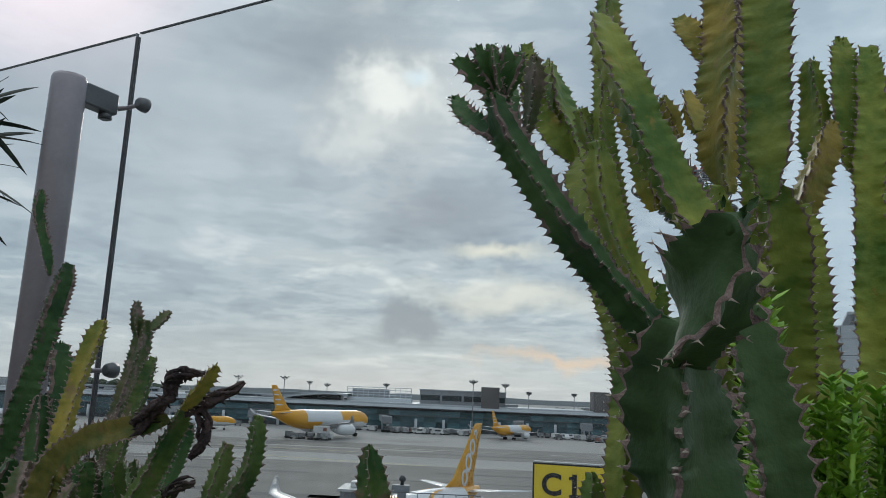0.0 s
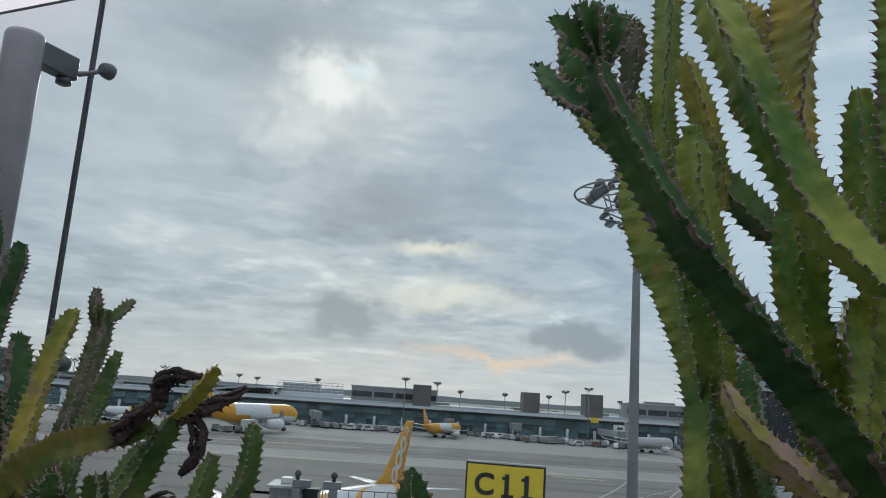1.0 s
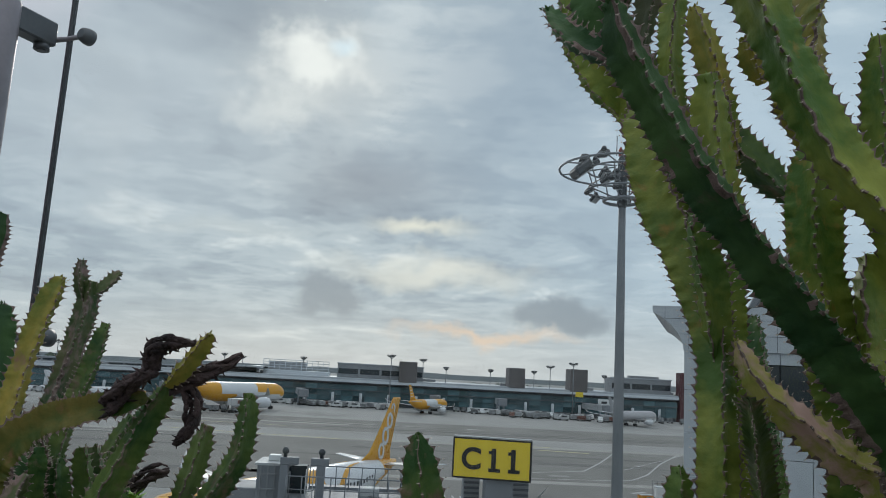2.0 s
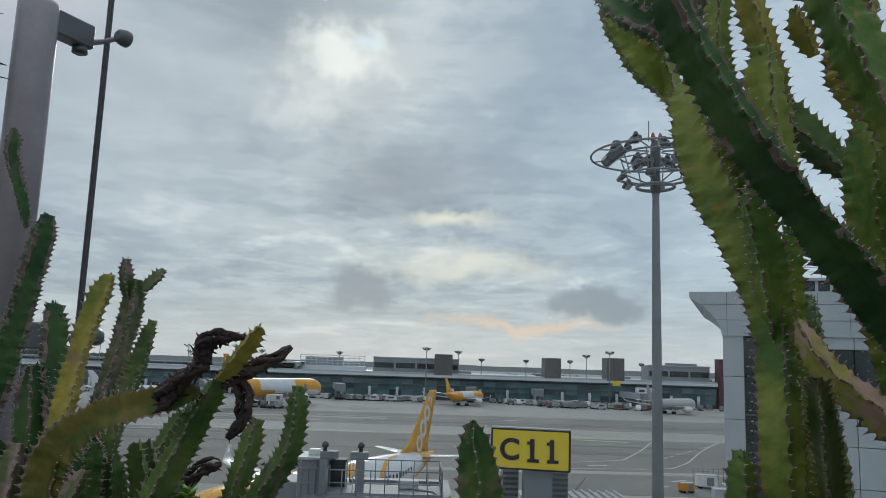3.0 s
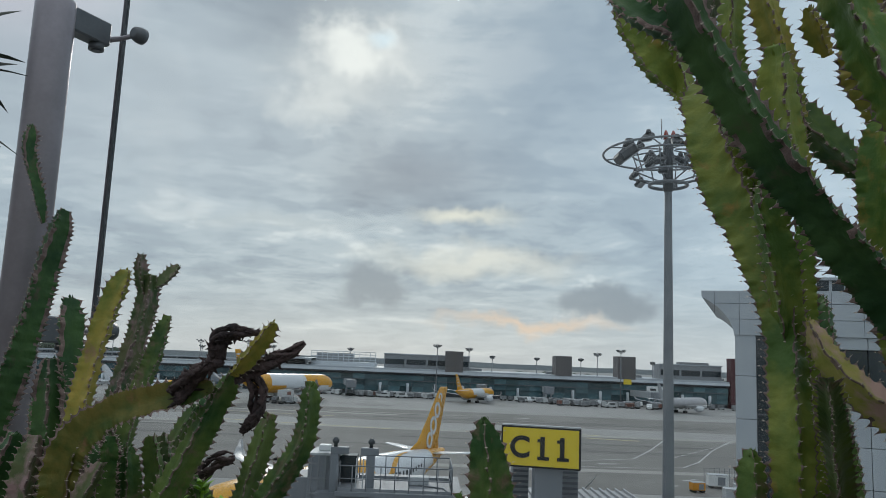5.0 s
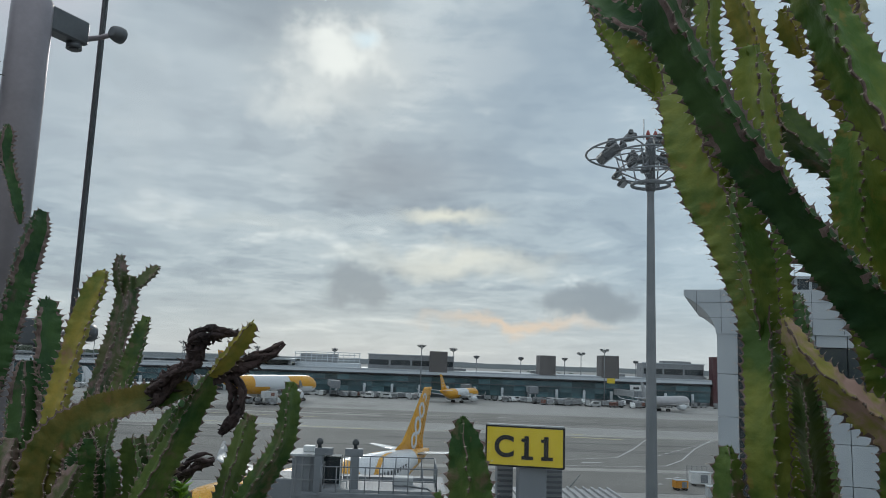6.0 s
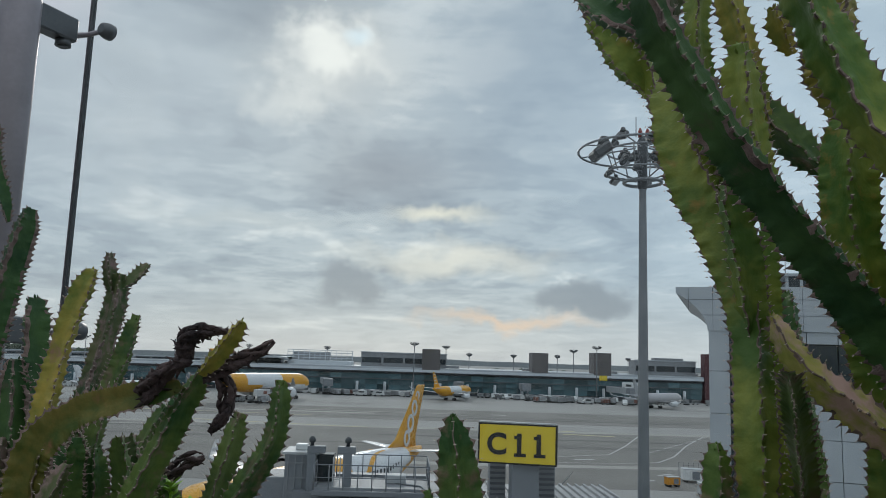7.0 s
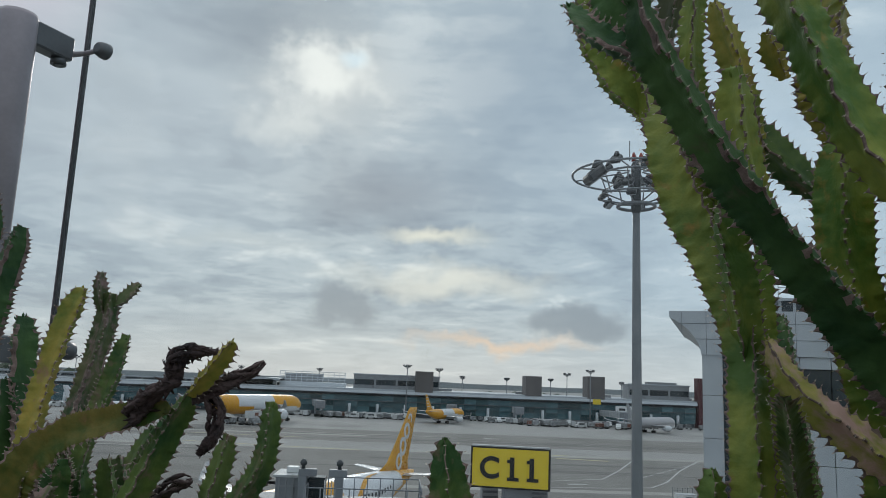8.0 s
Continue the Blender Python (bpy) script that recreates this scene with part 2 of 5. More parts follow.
lamp_grey = surface("floodlight_housing", (0.055, 0.060, 0.066), (0.105, 0.110, 0.116), scale=4.0, rough=0.45, metal=0.3)
lens_mat = surface("floodlight_lens", (0.32, 0.34, 0.36), (0.42, 0.44, 0.46), scale=4.0, rough=0.15)
beacon_red = surface("beacon_red", (0.28, 0.05, 0.04), (0.36, 0.07, 0.05), scale=9.0, rough=0.3)
# yellow raised to stand for the lit sign's glow; it emits nothing
sign_yellow = surface("sign_yellow", (0.82, 0.60, 0.035), (0.88, 0.66, 0.05), scale=2.5, rough=0.45, fine=0.3)
sign_black = surface("sign_black", (0.012, 0.012, 0.014), (0.025, 0.025, 0.027), scale=5.0, rough=0.5)
clad = surface("grey_cladding", (0.44, 0.47, 0.50), (0.51, 0.535, 0.56), scale=0.6, rough=0.5, vary=0.06, dirt=(0.38, 0.40, 0.42), dirt_at=0.68)
clad_dark = surface("dark_cladding_and_shade", (0.085, 0.095, 0.11), (0.12, 0.13, 0.145), scale=0.8, rough=0.5)
clad_mid = surface("mid_grey_cladding", (0.25, 0.26, 0.275), (0.32, 0.33, 0.34), scale=0.5, rough=0.6, dirt=(0.15, 0.15, 0.155), dirt_at=0.62)
win_dark = surface("dark_window_glass", (0.018, 0.026, 0.032), (0.035, 0.048, 0.055), scale=0.2, rough=0.08, vary=0.3)
# teal glass, lightened and varied so its colour stands for sky reflections
win_green = surface("tinted_glass_and_reflection", (0.028, 0.084, 0.102), (0.125, 0.205, 0.225), scale=0.06, rough=0.16, vary=0.5)
roof_grey = surface("terminal_roof_metal", (0.40, 0.43, 0.46), (0.52, 0.54, 0.56), scale=0.08, rough=0.5)
band_white = surface("terminal_fascia", (0.60, 0.64, 0.68), (0.70, 0.73, 0.76), scale=0.2, rough=0.5)
tower_brown = surface("taupe_tower_cladding", (0.125, 0.115, 0.115), (0.165, 0.150, 0.148), scale=0.25, rough=0.7)
maroon = surface("maroon_panel", (0.075, 0.022, 0.028), (0.11, 0.033, 0.038), scale=0.5, rough=0.6)
plane_white = surface("aircraft_white", (0.66, 0.68, 0.70), (0.74, 0.75, 0.77), scale=0.3, rough=0.25)
plane_orange = surface("aircraft_orange", (0.70, 0.33, 0.025), (0.78, 0.39, 0.035), scale=0.3, rough=0.28)
plane_grey = surface("aircraft_grey", (0.30, 0.31, 0.325), (0.37, 0.38, 0.39), scale=0.4, rough=0.35)
plane_silver = surface("aircraft_silver", (0.40, 0.39, 0.40), (0.50, 0.48, 0.485), scale=0.4, rough=0.3)
plane_dark = surface("aircraft_dark", (0.02, 0.025, 0.03), (0.05, 0.055, 0.06), scale=1.0, rough=0.3)
rubber = surface("rubber", (0.018, 0.018, 0.018), (0.035, 0.035, 0.035), scale=4.0, rough=0.8)
cart_white = surface("ground_vehicle_white", (0.58, 0.59, 0.59), (0.74, 0.74, 0.73), scale=0.9, rough=0.45, vary=0.25)
cart_grey = surface("ground_cart_metal", (0.12, 0.125, 0.13), (0.46, 0.47, 0.48), scale=0.8, rough=0.5, vary=0.4)
cart_red = surface("cart_curtain_red", (0.15, 0.06, 0.05), (0.24, 0.11, 0.08), scale=1.2, rough=0.7, vary=0.3)
cart_orange = surface("safety_orange", (0.62, 0.24, 0.02), (0.72, 0.32, 0.03), scale=2.0, rough=0.5)
tree_green = surface("distant_foliage", (0.045, 0.062, 0.042), (0.085, 0.105, 0.068), scale=0.15, rough=0.9)
bridge_grey = surface("airbridge_grey", (0.20, 0.215, 0.235), (0.26, 0.275, 0.295), scale=0.9, rough=0.55, dirt=(0.15, 0.155, 0.165), dirt_at=0.63, vary=0.08)
bridge_light = surface("airbridge_panel", (0.40, 0.42, 0.43), (0.50, 0.515, 0.52), scale=0.7, rough=0.55, dirt=(0.33, 0.34, 0.34), dirt_at=0.62)
rib_roof = surface("ribbed_roof_sheet", (0.33, 0.34, 0.345), (0.45, 0.455, 0.46), scale=0.8, rough=0.5, dirt=(0.24, 0.24, 0.24), dirt_at=0.6)

tyre_dark = surface("rubber_streaked_asphalt", (0.095, 0.093, 0.088), (0.150, 0.146, 0.138), scale=0.06, rough=0.85, fine=0.5)
patch_light = surface("newer_concrete_patch", (0.30, 0.29, 0.265), (0.38, 0.37, 0.34), scale=0.08, rough=0.85, fine=0.5)

# ---- mesh helpers ----


def part(name, bm, material, parent=None, label="", smooth=False):
    """Link a bmesh as one mesh object, under a thing or a part."""
    me = bpy.data.meshes.new(name)
    bmesh.ops.recalc_face_normals(bm, faces=bm.faces)
    bm.to_mesh(me)
    bm.free()
    for m in material if isinstance(material, (list, tuple)) else [material]:
        me.materials.append(m)
    if smooth:
        me.polygons.foreach_set("use_smooth", [True] * len(me.polygons))
    ob = new(name, me)
    ob.parent = parent
    return tagged(ob, label)


def thing(name, x, y, z, label, category, rz=0, group=""):
    ob = new(name)
    ob.matrix_world = pose(x, y, z, 0, 0, rz)
    return tagged(ob, label, category, group)


def add_box(bm, c, s, rz=0.0, mi=0, bevel=0.0):
    r = bmesh.ops.create_cube(bm, size=1.0)
    vs = r["verts"]
    bmesh.ops.scale(bm, vec=s, verts=vs)
    fs = {f for v in vs for f in v.link_faces}
    for f in fs:
        f.material_index = mi
    if bevel:
        es = list({e for v in vs for e in v.link_edges})
        g = bmesh.ops.bevel(bm, geom=es, offset=bevel, segments=1, affect="EDGES")
        vs = list({v for f in g["faces"] for v in f.verts} | {v for v in vs if v.is_valid})
        for v in vs:
            for f in v.link_faces:
                f.material_index = mi
    if rz:
        bmesh.ops.rotate(bm, cent=(0, 0, 0), matrix=Matrix.Rotation(radians(rz), 3, "Z"), verts=vs)
    bmesh.ops.translate(bm, vec=c, verts=vs)
    return bm


def box(c, s, rz=0.0, bevel=0.0):
    return add_box(bmesh.new(), c, s, rz, 0, bevel)


def add_tube(bm, pts, radii, seg=10, mi=0, closed=False):
    """Round tube through points; radii one number or one for each point."""
    pts = [Vector(p) for p in pts]
    if isinstance(radii, (int, float)):
        radii = [radii] * len(pts)
    n = len(pts)
    rings = []
    for i, p in enumerate(pts):
        a = pts[(i + 1) % n] if (closed or i < n - 1) else p
        b = pts[i - 1] if (closed or i > 0) else p
        d = (a - b).normalized()
        ref = Vector((0, 0, 1)) if abs(d.z) < 0.9 else Vector((1, 0, 0))
        u = d.cross(ref).normalized()
        w = d.cross(u)
        rings.append([bm.verts.new(p + radii[i] * (math.cos(k * math.tau / seg) * u + math.sin(k * math.tau / seg) * w)) for k in range(seg)])
    for i in range(n if closed else n - 1):
        r0, r1 = rings[i], rings[(i + 1) % n]
        for k in range(seg):
            f = bm.faces.new((r0[k], r0[(k + 1) % seg], r1[(k + 1) % seg], r1[k]))
            f.material_index, f.smooth = mi, True
    if not closed:
        for r in (rings[0], rings[-1]):
            bm.faces.new(r).material_index = mi
    return bm


def tube(pts, radii, seg=10, closed=False):
    return add_tube(bmesh.new(), pts, radii, seg, 0, closed)


def prism(outline, y0, y1):
    """Outline in x and z pushed from y0 to y1."""
    bm = bmesh.new()
    a = [bm.verts.new((x, y0, z)) for x, z in outline]
    b = [bm.verts.new((x, y1, z)) for x, z in outline]
    bm.faces.new(a)
    bm.faces.new(b[::-1])
    for i in range(len(a)):
        j = (i + 1) % len(a)
        bm.faces.new((a[i], a[j], b[j], b[i]))
    return bm


def ring_pts(r, z, n=28, x=0.0, y=0.0):
    return [(x + r * math.cos(k * math.tau / n), y + r * math.sin(k * math.tau / n), z) for k in range(n)]

# ---- ground ----
part("ground", box((0, 2000, -0.25), (9000, 9000, 0.5)), concrete)
tagged(bpy.data.objects["ground"], "pale grey concrete apron reaching to the horizon", "ground", "", "structure")


def strip(name, x0, x1, y0, y1, z, mat, label, cat):
    ob = part(name, box(((x0 + x1) / 2, (y0 + y1) / 2, z / 2), (x1 - x0, y1 - y0, z)), mat)
    tagged(ob, label, cat, "", "structure")


strip("taxiway", -700, 500, 247, 300, 0.03, asphalt, "darker asphalt taxi lane across the apron", "road")
strip("taxilane", -700, 300, 124, 219, 0.03, asphalt, "dark patched asphalt lane beside the stands", "road")


def painted_line(pts, width, mat, label, dash=0.0):
    """Flat paint following points on the ground; dash: length of dashes."""
    bm = bmesh.new()
    for (ax, ay), (bx, by) in zip(pts, pts[1:]):
        a, b = Vector((ax, ay, 0.0)), Vector((bx, by, 0.0))
        d, ln = (b - a).normalized(), (b - a).length
        n = max(1, int(ln / dash)) if dash else 1
        for i in range(n):
            p, q = a + d * (ln * i / n), a + d * (ln * (i + (0.55 if dash else 1.0)) / n)
            mid = (p + q) / 2
            add_box(bm, (mid.x, mid.y, 0.036), ((q - p).length + (0 if dash else width * 0.6), width, 0.012), math.degrees(math.atan2(d.y, d.x)))
    tagged(part("road_marking", bm, mat), label, "road marking", "apron paint", "structure")


painted_line([(18, 160), (29.9, 162.6), (44.7, 170.0), (53.5, 188.3), (65.7, 217.0)], 0.4, line_white, "worn white edge line on asphalt")
painted_line([(52.8, 172.1), (85.5, 218.0)], 0.45, line_white, "dashed white lane line on asphalt", 4.6)
painted_line([(30, 154), (44.2, 155.8), (51.7, 158.4), (58.5, 168.8), (70.0, 192.8), (84, 218.0)], 0.38, line_white, "worn white curved line on asphalt")
painted_line([(40.4, 223.6), (48.3, 222.8)], 1.6, line_yellow, "faded yellow bar on concrete")
painted_line([(44.0, 214.0), (56.5, 211.1)], 1.8, line_yellow, "faded yellow bar on asphalt")
painted_line([(35.0, 159.4), (38.7, 160.3)], 1.0, line_white, "short white block on asphalt")
painted_line([(31.5, 280.0), (35.8, 279.2)], 1.6, line_white, "short white block on asphalt")
painted_line([(45.8, 140.2), (48.6, 142.2)], 0.7, line_white, "short white block on asphalt")
painted_line([(41.0, 133.1), (42.8, 134.0)], 0.7, line_white, "short white block on asphalt")
painted_line([(-60, 229), (-35.8, 223.3), (-10.3, 218.0)], 1.2, line_yellow, "long faded yellow line on concrete")
painted_line([(-90, 262), (-30, 256)], 0.8, line_yellow, "long faded yellow line on asphalt")

rg = random.Random(21)
for k in range(16):
    dark_one = k % 3 != 2
    px, py, ln = rg.uniform(-110, 70), (rg.uniform(132, 214) if k < 10 else rg.uniform(252, 296)), rg.uniform(35, 120)
    ob = part("tyre_streak" if dark_one else "repair_patch", box((px, py, 0.034), (ln, rg.uniform(1.2, 4.5), 0.006), rg.uniform(-3, 3)), tyre_dark if dark_one else patch_light)
    tagged(ob, "dark rubber streak worn into the asphalt" if dark_one else "pale repaired strip in the asphalt", "pavement mark", "apron wear", "structure")
strip("stand_edge", -700, 300, 217.5, 223, 0.034, patch_light, "pale concrete strip along the lane", "road")

# ---- terrace with planting bed and glass balustrade ----
TERRACE = pose(-1.357, 2.98, 0, 0, 0, -26.5)


def setting(name, bm, mat, label, cat, m=TERRACE, smooth=False):
    ob = part(name, bm, mat, None, "", smooth)
    ob.matrix_world = m
    return tagged(ob, label, cat, "", "structure")


setting("terrace_block", box((0, -6.0, 8.7), (40, 12.6, 17.4)), render_wall, "plain grey building under the roof terrace", "building")
# paving and soil are unseen; their tones set the light bounced onto the cacti
setting("terrace_floor", box((0, -7.0, 17.65), (40, 10.2, 0.5)), paving, "pale stone paving of the roof terrace", "floor")
setting("planting_bed", box((0, -1.0, 17.97), (40, 1.8, 1.14)), soil, "dark soil of the raised planting bed", "planter")
setting("planter_wall", box((0, -1.98, 18.0), (40, 0.16, 1.2)), render_wall, "low rendered wall of the planting bed", "wall")
setting("parapet", box((0, 0.12, 17.95), (40, 0.44, 1.1)), render_wall, "low rendered parapet under the glass", "wall")
# unseen wall, added to keep sky light off the cacti's near side
setting("unseen_shade_wall", box((0, -9.0, 19.9), (40, 0.3, 4.0)), render_wall, "unseen plain wall added behind the terrace to shade the cacti", "wall")


def balustrade_pane(x0, x1):
    t = new("glass_balustrade")
    t.matrix_world = TERRACE
    tagged(t, "tall clear glass pane of the balustrade", "glass pane", "balustrade panes")
    p = part("pane", box(((x0 + x1) / 2, 0, 19.731), (x1 - x0, 0.012, 2.462)), glass, t, "clear glass, faintly blue")
    p.visible_shadow = False
    part("edge_seal", box(((x0 + x1) / 2, 0, 20.966), (x1 - x0, 0.0125, 0.004)), dark_steel, t, "dark polished glass edge")
    part("side_edge", box((x1 - 0.004, 0, 19.731), (0.003, 0.013, 2.464)), steel, t, "dark green glass edge")


balustrade_pane(-2.6, -0.012)
balustrade_pane(0.004, 3.6)
joint = new("glass_joint")
joint.matrix_world = TERRACE
tagged(joint, "dark vertical joint between two glass panes", "joint")
part("sealant", box((-0.004, 0.0, 19.725), (0.008, 0.014, 2.45)), seal, joint)

post = new("balustrade_post")
post.matrix_world = TERRACE
tagged(post, "round grey steel post with glass clamps", "post")
pp = (-0.034, -0.268)
part("pole", tube([(*pp, 18.4), (*pp, 20.60), (*pp, 20.655), (*pp, 20.668)], [0.066, 0.066, 0.066, 0.061], 40), steel, post, "brushed grey steel tube")
part("foot_plate", tube([(*pp, 18.5), (*pp, 18.53)], 0.11, 24), steel, post)
for az in (20.615, 19.54):
    bm = box((-0.017, -0.152, az), (0.062, 0.165, 0.088), 0, 0.006)
    arm = part("clamp_arm", bm, dark_steel, post, "dark grey steel arm")
    bm = tube([(-0.017, -0.105, az - 0.043), (-0.017, -0.105, az - 0.066)], 0.027, 16)
    add_tube(bm, [(-0.017, -0.105, az - 0.064), (-0.017, -0.105, az - 0.071)], 0.017, 12)
    part("bolt", bm, dark_steel, arm)
    bm = tube([(-0.02, -0.085, az - 0.01), (-0.015, -0.05, az - 0.004), (0.02, -0.036, az), (0.105, -0.034, az + 0.004)], [0.012, 0.011, 0.009, 0.009], 12)
    part("clamp_rod", bm, steel, arm, "thin steel rod across the joint")
    bm = tube([(0.105, -0.056, az + 0.004), (0.105, -0.050, az + 0.004), (0.105, -0.028, az + 0.004), (0.105, -0.010, az + 0.004)], [0.016, 0.024, 0.03, 0.03], 20)
    part("clamp_disc", bm, dark_steel, arm, "dark round glass clamp")

# ---- flood light mast ----
mast = thing("floodlight_mast", 9.65, 32, 0, "tall grey mast with rings of floodlights", "light mast")
part("pole", tube([(0, 0, 0), (0, 0, 14.5), (0, 0, 25), (0, 0, 28.9)], [0.32, 0.235, 0.165, 0.14], 28), mast_paint, mast, "tapered galvanised steel pole")
part("head", tube([(0, 0, 26.9), (0, 0, 27.1), (0, 0, 28.0), (0, 0, 29.0), (0, 0, 29.25)], [0.17, 0.22, 0.19, 0.23, 0.12], 16), lamp_grey, mast)
part("collar", tube(ring_pts(0.78, 27.2), 0.075, 8, True), mast_paint, mast)
part("ring", tube(ring_pts(2.72, 28.55, 40), 0.05, 8, True), mast_paint, mast, "large tubular steel ring")
part("ring", tube(ring_pts(1.55, 27.62, 32), 0.045, 8, True), mast_paint, mast, "smaller tubular steel ring")
part("ring", tube(ring_pts(1.5, 28.55, 32), 0.045, 8, True), mast_paint, mast)
for k in range(8):
    a = k * math.tau / 8 + 0.25
    ca, sa = math.cos(a), math.sin(a)
    part("spoke", tube([(0.3 * ca, 0.3 * sa, 28.75), (2.72 * ca, 2.72 * sa, 28.55)], 0.032, 6), mast_paint, mast)
    part("spoke", tube([(0.3 * ca, 0.3 * sa, 27.3), (1.55 * ca, 1.55 * sa, 27.62)], 0.032, 6), mast_paint, mast)
    part("strut", tube([(1.5 * ca, 1.5 * sa, 28.55), (1.2 * ca, 1.2 * sa, 27.65)], 0.03, 6), mast_paint, mast)


def floodlight(r, a, z, s):
    m = Matrix.Translation((r * math.cos(a), r * math.sin(a), z)) @ Matrix.Rotation(a, 4, "Z") @ Matrix.Rotation(radians(38), 4, "Y")
    bm = box((0, 0, 0), (0.62 * s, 0.66 * s, 0.3 * s), 0, 0.07 * s)
    add_tube(bm, [(-0.2 * s, 0, 0.1 * s), (-0.36 * s, 0, 0.3 * s)], [0.2 * s, 0.12 * s], 10)
    bmesh.ops.transform(bm, matrix=m, verts=bm.verts)
    f = part("floodlight", bm, lamp_grey, mast, "grey boxed floodlight")
    bm = box((0.02 * s, 0, -0.16 * s), (0.5 * s, 0.54 * s, 0.03 * s))
    bmesh.ops.transform(bm, matrix=m, verts=bm.verts)
    part("lens", bm, lens_mat, f)


for k in range(5):
    floodlight(0.75, k * math.tau / 5 + 0.2, 28.15, 0.7)
for k in range(9):
    floodlight(1.95 if k % 2 else 1.35, k * math.tau / 9 + 0.5, 28.72 + 0.1 * (k % 2), 0.72)
floodlight(1.85, math.pi * 1.02, 28.45, 1.45)
for k in range(6):
    floodlight(1.5, k * math.tau / 6 + 0.1, 27.52, 0.62)
part("rod", tube([(-0.28, 0, 29.2), (-0.28, 0, 30.1)], 0.02, 6), lamp_grey, mast)
for bx in (-0.1, 0.22):
    part("beacon", tube([(bx, 0, 29.2), (bx, 0, 29.45), (bx, 0, 29.6)], [0.1, 0.1, 0.04], 10), beacon_red, mast, "red warning beacon")

# ---- gate sign ----
SIGN = pose(4.55, 32.5, 0, 0, 0, -13)
sign = new("gate_sign")
sign.matrix_world = SIGN
tagged(sign, "yellow gate sign with black letters C11, its glow put into the colour", "sign")
part("case", box((0, 0.18, 16.1), (3.26, 0.34, 1.66), 0, 0.03), sign_black, sign, "black sign case")
part("face", box((0, -0.01, 16.1), (3.10, 0.06, 1.50)), sign_yellow, sign, "bright yellow face")
part("top_cap", box((0, 0.2, 16.945), (3.2, 0.36, 0.05)), bridge_light, sign)


def lettering(text, size, mat, parent, m, bold=0.0):
    cu = bpy.data.curves.new("text", "FONT")
    cu.body, cu.size, cu.align_x, cu.align_y, cu.extrude, cu.offset = text, size, "CENTER", "CENTER", 0.012, bold
    cu.space_character = 1.12
    tmp = new("text_shape", cu)
    bpy.context.view_layer.update()
    me = bpy.data.meshes.new_from_object(tmp.evaluated_get(bpy.context.evaluated_depsgraph_get()))
    me.name = "lettering"
    bpy.data.objects.remove(tmp)
    me.transform(m)
    me.materials.append(mat)
    ob = new("letter", me)
    ob.parent = parent
    return tagged(ob, "black bold character " + text)


for text, lx in (("C", -0.84), ("1", 0.08), ("1", 0.88)):
    glyph = lettering(text, 1.18, sign_black, sign, pose(lx, -0.052, 16.05, 90, 0, 0), 0.035)
    if text == "1":
        part("letter_foot", box((lx + 0.04, -0.052, 15.67), (0.48, 0.024, 0.14)), sign_black, glyph)
        part("letter_flag", box((lx - 0.09, -0.052, 16.37), (0.24, 0.022, 0.13)), sign_black, glyph)

# ---- near airbridge with railed roof deck ----
bridge = thing("airbridge", 0, 0, 0, "grey airbridge with a railed roof deck", "airbridge")
part("tunnel", box((-1.6, 36.5, 11.6), (6.2, 6.0, 4.4)), bridge_grey, bridge)
part("deck", box((-1.35, 34.7, 13.9), (4.9, 3.9, 0.22), 0, 0.03), bridge_grey, bridge, "grey roof deck")
part("side_panel", box((-2.05, 32.82, 12.2), (2.7, 0.12, 3.0), 0, 0.02), bridge_light, bridge, "pale grey side panel")
part("panel_mark", box((-2.35, 32.74, 13.25), (0.55, 0.03, 0.4)), maroon, bridge, "dark red plate")
part("side_panel", box((0.45, 32.85, 12.7), (2.0, 0.14, 1.9), 0, 0.02), clad_dark, bridge, "dark side panel")
part("roof_step", box((0.45, 33.2, 13.72), (2.1, 1.2, 0.12)), bridge_grey, bridge)
cab = part("lift_tower", box((-4.55, 35.3, 12.4), (1.2, 2.0, 5.7), 0, 0.03), bridge_grey, bridge, "grey steel lift tower")
for i in range(4):
    part("rib", box((-5.0 + 0.3 * i, 34.27, 13.6), (0.05, 0.08, 3.2)), clad_mid, cab)
for i in range(5):
    part("rail", box((-4.55, 34.25, 12.4 + 0.62 * i), (1.16, 0.06, 0.06)), clad_mid, cab)
part("roof_cap", box((-4.5, 35.3, 15.28), (1.5, 2.2, 0.1)), bridge_light, cab)
part("roof_unit", box((-4.55, 35.2, 15.46), (0.5, 0.5, 0.26), 0, 0.03), cart_white, cab, "small white box")
# no real opening: a dark box gives the shade inside the bay
part("dark_bay", box((-3.5, 35.4, 14.6), (0.75, 0.8, 1.15)), win_dark, bridge, "solid dark box standing for the shade in an open bay")
for px, w, z0 in ((-3.98, 0.34, 8.0), (-2.46, 0.36, 13.9)):
    col = part("column", box((px, 34.0, (z0 + 15.5) / 2), (w, w, 15.5 - z0), 0, 0.02), bridge_grey, bridge, "square grey steel column")
    part("cap", box((px + (0.2 if px < -3 else -0.05), 34.0, 15.5), (0.75, 0.4, 0.3), 0, 0.02), bridge_grey, col)
    bm = tube([(px, 34, 15.65), (px, 34, 15.78), (px, 34, 15.8), (px, 34, 15.92), (px, 34, 16.05)], [0.09, 0.07, 0.13, 0.15, 0.06], 12)
    part("lamp", bm, lamp_grey, col, "small grey lamp")


